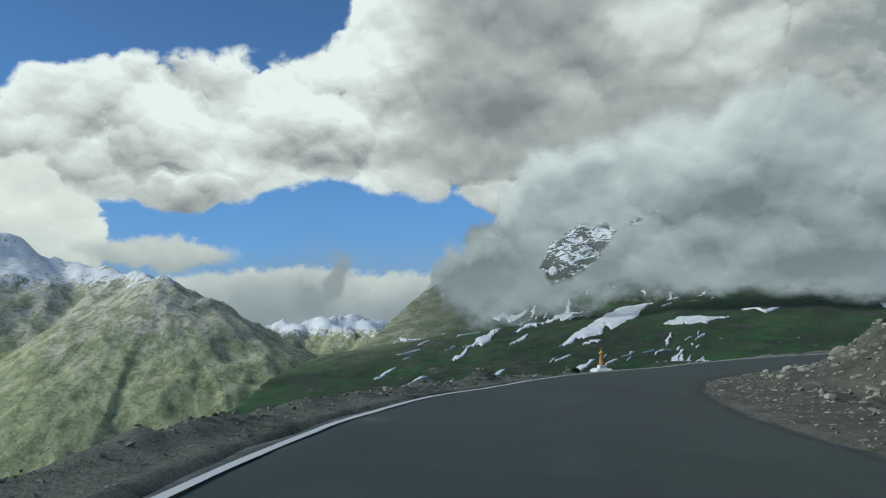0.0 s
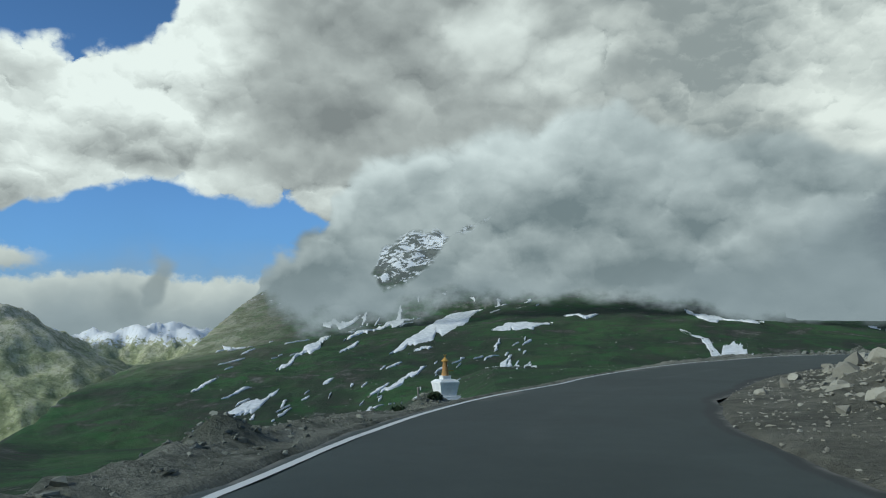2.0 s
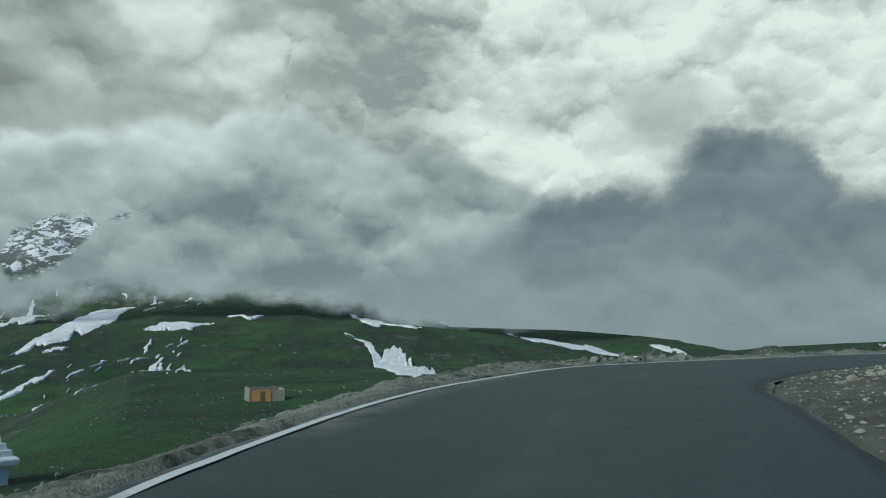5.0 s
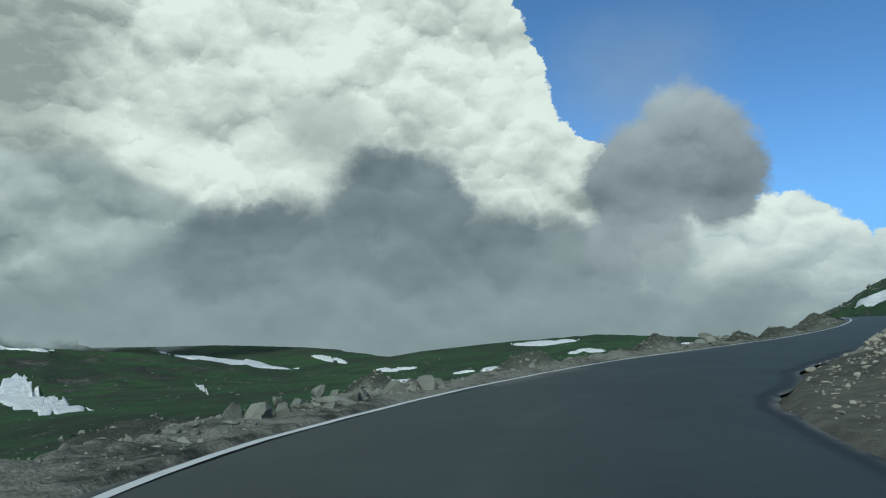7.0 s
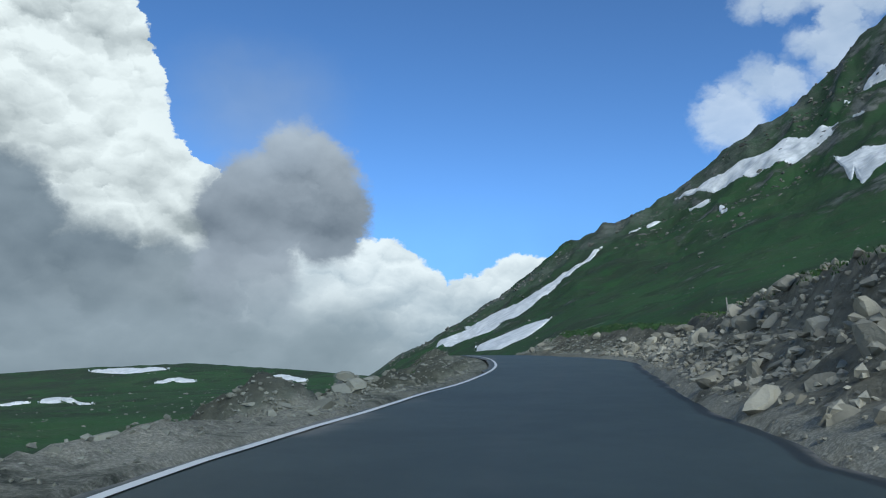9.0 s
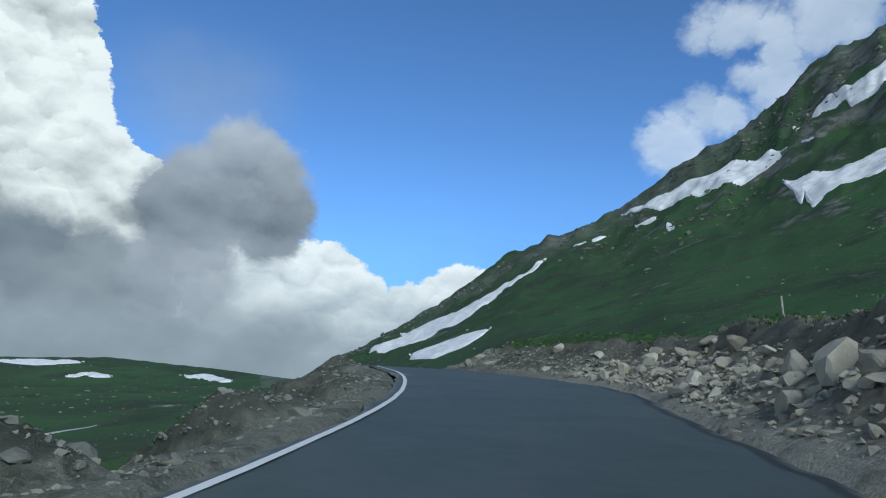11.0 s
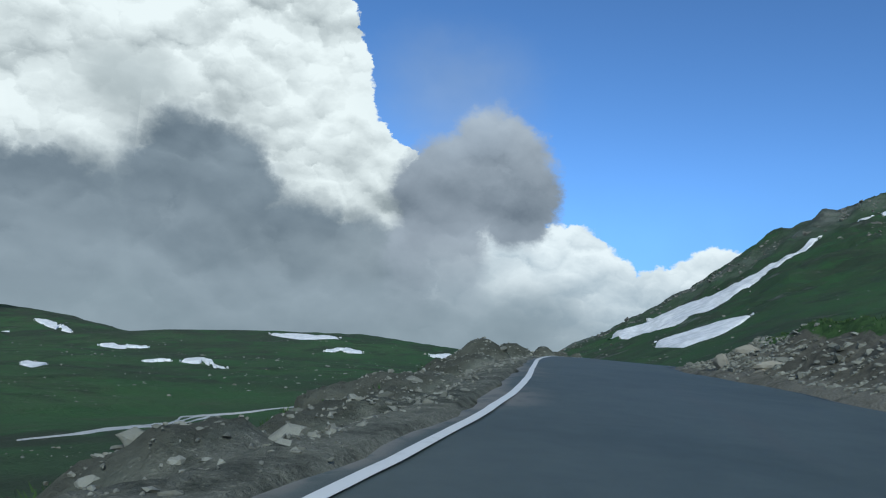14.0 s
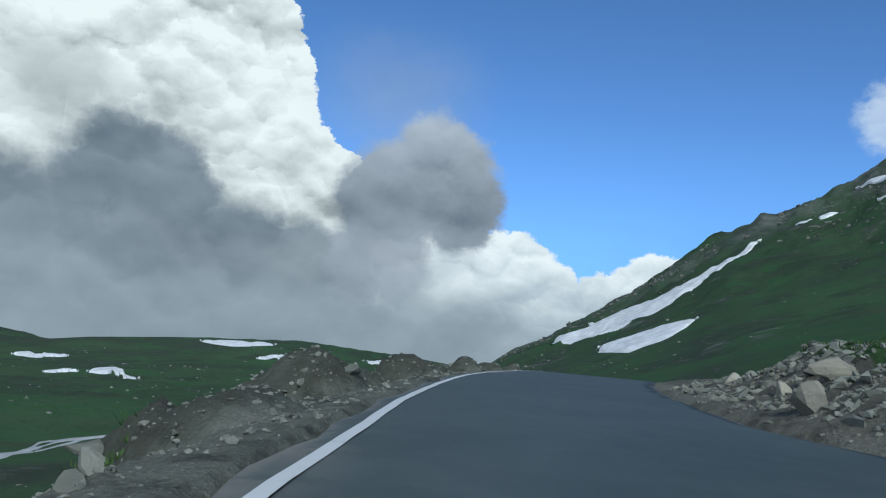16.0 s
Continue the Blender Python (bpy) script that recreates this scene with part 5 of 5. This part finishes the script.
def snow_sheet(k, sections, ragged):
    """A sheet of snow between an upper and a lower side, with bitten edges and thin rims."""
    p = np.array(sections, float)
    long = np.r_[0, np.cumsum(np.hypot(*np.diff((p[:, :2] + p[:, 2:]) / 2, axis=0).T))]
    size = max(float(np.hypot(*(p[:, 2:] - p[:, :2]).T).mean()), 2.0)
    nu, nv = 72, int(min(64, 18 + size / 6))
    at = np.linspace(0, long[-1], nu)
    a, b = (np.stack([np.interp(at, long, p[:, c]) for c in pair], 1) for pair in ((0, 1), (2, 3)))
    if len(p) > 3:
        a[1:-1], b[1:-1] = (np.stack([np.convolve(np.pad(e[:, c], 3, "edge"), np.ones(7) / 7, "valid") for c in (0, 1)], 1)[1:-1] for e in (a, b))
    u, v = np.linspace(0, 1, nu)[:, None], np.linspace(0, 1, nv)[None]
    where = at[:, None] / size
    bite = [np.clip(ragged * (0.03 + 0.50 * fractal(where * 1.5 + k * 9.7, np.full_like(where, side * 31.0 + k), 1.0, 5, 81, False, 0.65)), -0.25, 0.44) for side in (0, 1)]
    end = 0.5 * (1 - np.clip(np.sin(np.pi * (u * 0.97 + 0.015)), 0, 1) ** 0.45)
    lo, hi = np.maximum(bite[0], end * 0.9), 1 - np.maximum(bite[1], end * 0.9)
    f = lo + (hi - lo) * v
    x = a[:, :1] * (1 - f) + b[:, :1] * f
    y = a[:, 1:] * (1 - f) + b[:, 1:] * f
    dist = float(np.hypot(x.mean() - 40, y.mean() - 45))
    thick = 0.25 + dist * 0.0011
    z = sheet_z(x, y) + thick * np.clip(np.minimum(v, 1 - v) * 10 - 1, -1, 1) * np.clip(np.sin(np.pi * u) * 9 - 1, -1, 1).clip(-1, 1)
    z = z + thick * 0.4 * fractal(x, y, size * 0.35, 3, 85) * (np.minimum(v, 1 - v) > 0.08)
    return np.stack([x, y, z], -1)


def build_snow():
    k = 0
    for patches, ragged, label in ((SNOW_BELOW_MASSIF, 1.0, "long ragged streak of old snow below the massif"), (SNOW_ON_GREEN_HILL, 1.0, "ragged patch of old snow on the green hill"),
                                   (SNOW_IN_BASIN, 1.0, "broad ragged patch of old snow in the basin"), (SNOW_ON_LOW_RIDGE, 0.8, "flat patch of old snow on the low ridge"),
                                   (SNOW_BEHIND_ROAD, 0.15, "smooth tongue of old snow on the green slope"), (SNOW_ON_CRAGS, 0.9, "patch of old snow between crags")):
        for sections in patches:
            ob = grid_object("snow_patch", snow_sheet(k, sections, ragged), SNOW)
            tagged(ob, label, "snow", "snow patches")
            k += 1
    # small streaks past counting, lying up and down the hills
    rng = np.random.RandomState(23)
    verts, faces, start = [], [], 0
    for k in range(330):
        a, r = math.radians(rng.uniform(-19, 5)), 380 * math.exp(rng.uniform(0, 1.0))
        x, y = 10 - r * math.sin(a), 30 + r * math.cos(a)
        if fractal(np.array([x]), np.array([y]), 160, 3, 87)[0] < rng.uniform(-0.5, 0.5):
            continue
        size = r * rng.uniform(0.002, 0.011) * rng.uniform(0.5, 1.3)
        turn = math.radians(rng.normal(66, 10))
        t = np.linspace(-1, 1, 12)[:, None]
        mid = np.array([(x, y)]) + t * size * np.array([(math.cos(turn), math.sin(turn))]) * rng.uniform(1.6, 4.5)
        q = snow_mesh(100 + k, mid, np.full(12, size * rng.uniform(0.25, 0.75)), r, 0.9)[:, ::2]
        i = np.arange(q.shape[0] * q.shape[1]).reshape(q.shape[:2])
        faces.append(np.stack([i[:-1, :-1], i[:-1, 1:], i[1:, 1:], i[1:, :-1]], -1).reshape(-1, 4) + start)
        verts.append(q.reshape(-1, 3))
        start += q.shape[0] * q.shape[1]
    ob = mesh_object("snow_streaks", np.concatenate(verts).tolist(), np.concatenate(faces).tolist(), SNOW)
    tagged(ob, "small streaks of old snow in the hollows of the hills", "snow", kind="stuff")


# ---------------------------------------------------------------- the stupa below the road
def tapered(bm, z0, z1, a0, a1, b0=None, b1=None):
    """A block whose square section goes from a0 to a1 (half widths)."""
    b0, b1 = b0 or a0, b1 or a1
    low = [bm.verts.new((sx * a0, sy * b0, z0)) for sx, sy in ((-1, -1), (1, -1), (1, 1), (-1, 1))]
    high = [bm.verts.new((sx * a1, sy * b1, z1)) for sx, sy in ((-1, -1), (1, -1), (1, 1), (-1, 1))]
    bm.faces.new(low[::-1])
    bm.faces.new(high)
    for i in range(4):
        j = (i + 1) % 4
        bm.faces.new((low[i], low[j], high[j], high[i]))


def turned(bm, profile, sides=20):
    """A body of revolution from (radius, height) pairs."""
    rings = []
    for r, z in profile:
        rings.append([bm.verts.new((max(r, 0.004) * math.cos(2 * math.pi * i / sides), max(r, 0.004) * math.sin(2 * math.pi * i / sides), z)) for i in range(sides)])
    for a, b in zip(rings[:-1], rings[1:]):
        for i in range(sides):
            j = (i + 1) % sides
            bm.faces.new((a[i], a[j], b[j], b[i]))
    bm.faces.new(rings[0][::-1])
    bm.faces.new(rings[-1])


def build_stupa():
    x, y = 15.1, 78.0
    ground = float(land(np.array([x]), np.array([y]))[0])
    thing = tagged(new("stupa"), "whitewashed stupa with a gilded spire on the slope", "stupa")
    thing.matrix_world = pose(x, y, ground - 0.35, 0, 0, 14)
    k = (-0.08 - ground + 0.35) / 6.3
    thing.scale = (0.73, 0.73, k)
    for name, blocks, mat in (("plinth", [(0, 1.35, 2.05, 2.0), (1.35, 1.62, 2.45, 2.5), (1.62, 1.75, 2.5, 2.3)], WHITEWASH),
                              ("steps", [(1.75, 2.05, 2.15, 2.12), (2.05, 2.35, 1.88, 1.85), (2.35, 2.62, 1.62, 1.6), (2.62, 2.85, 1.38, 1.36)], WHITEWASH),
                              ("vase", [(2.85, 3.85, 0.98, 1.22), (3.85, 4.02, 1.26, 1.26), (4.02, 4.2, 1.2, 0.9)], WHITEWASH),
                              ("collar", [(4.2, 4.42, 0.52, 0.5), (4.42, 4.5, 0.56, 0.54)], WHITEWASH)):
        bm = bmesh.new()
        for z0, z1, a0, a1 in blocks:
            tapered(bm, z0, z1, a0, a1)
        bmesh.ops.bevel(bm, geom=bm.edges[:], offset=0.03, segments=1, affect="EDGES")
        part(name, bm, mat, thing, "whitewashed masonry with worn edges")
    bm = bmesh.new()
    rings = []
    for i in range(13):
        r = 0.44 - 0.016 * i
        rings += [(r, 4.5 + i * 0.088), (r, 4.56 + i * 0.088), (r - 0.04, 4.575 + i * 0.088)]
    turned(bm, rings)
    part("spire", bm, OCHRE, thing, "ringed ochre spire")
    bm = bmesh.new()
    turned(bm, [(0.16, 5.62), (0.40, 5.68), (0.42, 5.76), (0.24, 5.86), (0.12, 5.98), (0.05, 6.02)])
    part("canopy", bm, GOLD, thing, "gilded copper canopy")
    bm = bmesh.new()
    for i in range(9):
        a0, a1 = math.pi * (1.0 + i / 9), math.pi * (1.0 + (i + 1) / 9)
        quad = [(0.17 * math.cos(a), 6.26 + 0.2 * math.sin(a)) for a in (a0, a1)] + [(0.11 * math.cos(a), 6.28 + 0.13 * math.sin(a)) for a in (a1, a0)]
        f = [bm.verts.new((px, -0.02, pz)) for px, pz in quad]
        g = [bm.verts.new((px, 0.02, pz)) for px, pz in quad]
        bm.faces.new(f)
        bm.faces.new(g[::-1])
        for a in range(4):
            b = (a + 1) % 4
            bm.faces.new((f[a], g[a], g[b], f[b]))
    part("crescent", bm, GOLD, thing, "gilded crescent finial")
    bm = bmesh.new()
    tapered(bm, 4.86, 4.92, 0.75, 0.75, 0.02, 0.02)
    bmesh.ops.translate(bm, verts=bm.verts, vec=(0.35, 0, 0))
    part("cross_bar", bm, GOLD, thing, "thin yellow cross bar")


def build_hut():
    x, y = 61.6, 149.5
    ground = float(land(np.array([x]), np.array([y]))[0])
    thing = tagged(new("stone_hut"), "roofless ochre stone hut standing in the meadow", "hut")
    thing.matrix_world = pose(x, y, ground - 0.1, 0, 0, -10)
    thing.scale = (0.78, 0.78, 0.86)
    wall, pale = OCHRE, stone_material("pale_masonry", (0.15, 0.15, 0.12), (0.30, 0.285, 0.225))
    spec = (("front_wall", (-3.3, 0.9, -2.0, -1.6), 2.1, wall), ("front_wall", (0.9, 3.4, -1.9, -1.5), 2.0, pale), ("back_wall", (-3.3, 3.4, 1.6, 2.0), 2.5, pale),
            ("end_wall", (-3.6, -3.25, -2.1, 2.05), 2.55, pale), ("end_wall", (3.3, 3.65, -2.0, 2.05), 2.4, pale))
    for n, (name, (x0, x1, y0, y1), high, mat) in enumerate(spec):
        bm = bmesh.new()
        rng = random.Random(n)
        steps = max(2, int(max(x1 - x0, y1 - y0) / 0.35))
        along = x1 - x0 > y1 - y0
        rows = []
        for i in range(steps + 1):
            t, h = i / steps, high + rng.uniform(-0.22, 0.12)
            px, py = (x0 + t * (x1 - x0), y0) if along else (x0, y0 + t * (y1 - y0))
            qx, qy = (px, y1) if along else (x1, py)
            rows.append([bm.verts.new(p) for p in ((px, py, 0), (qx, qy, 0), (qx, qy, h), (px, py, h))])
        for a, b in zip(rows[:-1], rows[1:]):
            for i in range(4):
                j = (i + 1) % 4
                bm.faces.new((a[i], b[i], b[j], a[j]))
        bm.faces.new(rows[0])
        bm.faces.new(rows[-1][::-1])
        part(name, bm, mat, thing, "worn masonry wall with a broken top")
    bm = bmesh.new()
    tapered(bm, 0.2, 1.85, 0.42, 0.42, 0.05, 0.05)
    bmesh.ops.translate(bm, verts=bm.verts, vec=(-0.9, -2.04, 0))
    part("door", bm, plain_material("old_wood", (0.10, 0.07, 0.05), (0.20, 0.14, 0.09)), thing, "weathered wooden door")


def build_posts():
    """A leaning pole on the bank, and a broken post beside the bend."""
    steel = plain_material("weathered_pole", (0.22, 0.21, 0.19), (0.36, 0.34, 0.31), 6.0, 0.7)
    for x, y, high, radius, lean, label in ((77.6, 33.4, 1.25, 0.035, (4, 14), "thin leaning grey pole on top of the bank"), (5.0, 33.9, 0.55, 0.025, (3, -4), "short broken wooden post beside the verge")):
        thing = tagged(new("pole"), label, "pole")
        thing.matrix_world = pose(x, y, surface(x, y) - 0.1, lean[0], lean[1], 0)
        bm = bmesh.new()
        turned(bm, [(radius, 0), (radius * 0.95, high * 0.5), (radius * 0.85, high)], 10)
        part("shaft", bm, steel, thing)
        bm = bmesh.new()
        turned(bm, [(radius * 1.1, high), (radius * 1.1, high + 0.05), (radius * 0.5, high + 0.06)], 10)
        part("cap", bm, steel, thing)


def build_stream():
    """Pale braided strands of a stream in the basin."""
    bed = stone_material("stream_gravel", (0.36, 0.37, 0.37), (0.62, 0.63, 0.62))
    line = smooth_line(STREAM, 0.6)
    n = normals(line)
    s = np.linspace(-1, 1, 5)
    k = np.linspace(0, 1, len(line))
    thing = tagged(new("stream"), "pale braided strands of a stream in the meadow", "stream", kind="structure")
    for strand, (lo, hi) in enumerate(((0.0, 1.0), (0.12, 0.8), (0.3, 0.92))):
        use = (k >= lo) & (k <= hi)
        off = (strand - 0.7) * 1.3 * np.sin(np.pi * (k - lo) / (hi - lo)) * (1 + 0.8 * fractal(line[:, 0] + strand * 50, line[:, 1], 13, 3, 95))
        wide = (0.42 + 0.3 * fractal(line[:, 0], line[:, 1] + strand * 40, 7, 3, 96)) * np.clip(np.sin(np.pi * np.clip((k - lo) / (hi - lo), 0, 1)) * 3, 0.1, 1)
        mid = line + n * off[:, None]
        xy = (mid[:, None] + n[:, None] * (s[None] * wide[:, None])[..., None])[use]
        z = sheet_z(xy[..., 0], xy[..., 1]) + 0.16 * (1 - np.abs(s) ** 3)[None] - 0.04
        grid_object("strand", np.concatenate([xy, z[..., None]], -1), bed, parent=thing)


STREAM = [(124, 85), (131, 84.8), (139.5, 86.8), (148.5, 88.5), (160, 91.5), (167, 93), (176, 91), (188, 88)]


def build_grass():
    """Tufts along the top of the cut bank and below the outer verge."""
    rng = np.random.RandomState(31)
    blades = plain_material("grass_blades", (0.032, 0.072, 0.020), (0.078, 0.13, 0.042), 1.2, 0.9)
    spots = []
    line, n = IN_LINE, -normals(IN_LINE)
    for _ in range(3800):
        k = rng.randint(70, int(len(line) * 0.66))
        if line[k, 0] < 40 and rng.rand() < 0.6:
            continue
        p = line[k] + n[k] * (float(apron(line[k, 0])) + 2.45 + rng.gamma(1.3, 0.8))
        spots.append((p[0], p[1], -1))
    line, n = OUT_LINE, normals(OUT_LINE)
    for _ in range(3000):
        k = rng.randint(60, int(len(line) * 0.66))
        p = line[k] + n[k] * (2.6 + rng.gamma(1.5, 1.3))
        if fractal(p[:1], p[1:], 5, 3, 93)[0] > -0.1:
            spots.append((p[0], p[1], 1))
    q = np.array(spots)
    so, si = signed_distance(q[:, 0], q[:, 1], OUT_LINE)[0], -signed_distance(q[:, 0], q[:, 1], IN_LINE)[0]
    z = np.where(q[:, 2] > 0, verge_z(q[:, 0], q[:, 1], np.abs(so))[0], bank_z(q[:, 0], q[:, 1], np.abs(si)))
    verts, faces = [], []
    for (x, y, _), h in zip(q, z):
        for _ in range(7):
            a, r, tall = rng.uniform(0, 6.28), rng.uniform(0, 0.16), rng.uniform(0.04, 0.10)
            bx, by, lean = x + r * math.cos(a), y + r * math.sin(a), rng.uniform(0.02, 0.10)
            c, s = math.cos(a + 1.57) * 0.018, math.sin(a + 1.57) * 0.018
            i = len(verts)
            verts += [(bx - c, by - s, h - 0.03), (bx + c, by + s, h - 0.03), (bx + lean * math.cos(a), by + lean * math.sin(a), h + tall)]
            faces.append((i, i + 1, i + 2))
    ob = mesh_object("grass", verts, faces, blades, smooth=False)
    tagged(ob, "short green alpine grass along the verges", "grass", kind="stuff")


def build_shrubs():
    """Low dark bushes on the verge below the stupa: woody stems and small leaves."""
    leaf = plain_material("juniper_leaves", (0.016, 0.030, 0.014), (0.036, 0.060, 0.026), 5.0, 0.9)
    wood = plain_material("shrub_wood", (0.05, 0.04, 0.03), (0.10, 0.08, 0.06), 6.0, 0.9)
    rng = random.Random(77)
    for x, y, wide, high in SHRUBS:
        thing = tagged(new("shrub"), "low dark green juniper bush on the gravel verge", "shrub", "shrubs on the verge")
        thing.matrix_world = pose(x, y, surface(x, y) - 0.04)
        bm, stems = bmesh.new(), bmesh.new()
        for _ in range(9):
            a, lean = rng.uniform(0, 6.28), rng.uniform(0.3, 0.9) * wide
            tip = Vector((math.cos(a) * lean, math.sin(a) * lean, high * rng.uniform(0.5, 1.0)))
            side = Vector((-math.sin(a), math.cos(a), 0)) * 0.012
            up = Vector((0, 0, 0.02))
            low = [stems.verts.new(v) for v in (side, up, -side)]
            top = [stems.verts.new(tip + v * 0.3) for v in (side, up, -side)]
            for i in range(3):
                stems.faces.new((low[i], low[(i + 1) % 3], top[(i + 1) % 3], top[i]))
        for _ in range(420):
            a, r, e = rng.uniform(0, 6.28), math.sqrt(rng.random()), rng.random()
            centre = Vector((math.cos(a) * r * wide, math.sin(a) * r * wide * 0.8, high * (0.1 + 0.95 * e * (1 - 0.75 * r * r)) * rng.uniform(0.85, 1.1)))
            turn = Euler((rng.uniform(0, 3), rng.uniform(0, 3), rng.uniform(0, 3))).to_matrix()
            size = rng.uniform(0.025, 0.055)
            bm.faces.new([bm.verts.new(centre + turn @ Vector(c) * size) for c in ((-1, 0, 0), (0, -0.5, 0.1), (1.2, 0, 0), (0, 0.5, 0.1))])
        part("stems", stems, wood, thing)
        part("leaves", bm, leaf, thing)


SHRUBS = [(4.2, 32.2, 0.22, 0.19), (5.2, 32.9, 0.18, 0.17), (3.8, 31.7, 0.17, 0.14)]

scatter_beside()
build_shrubs()
build_grass()
build_snow()
build_stream()
build_stupa()
build_hut()
build_posts()
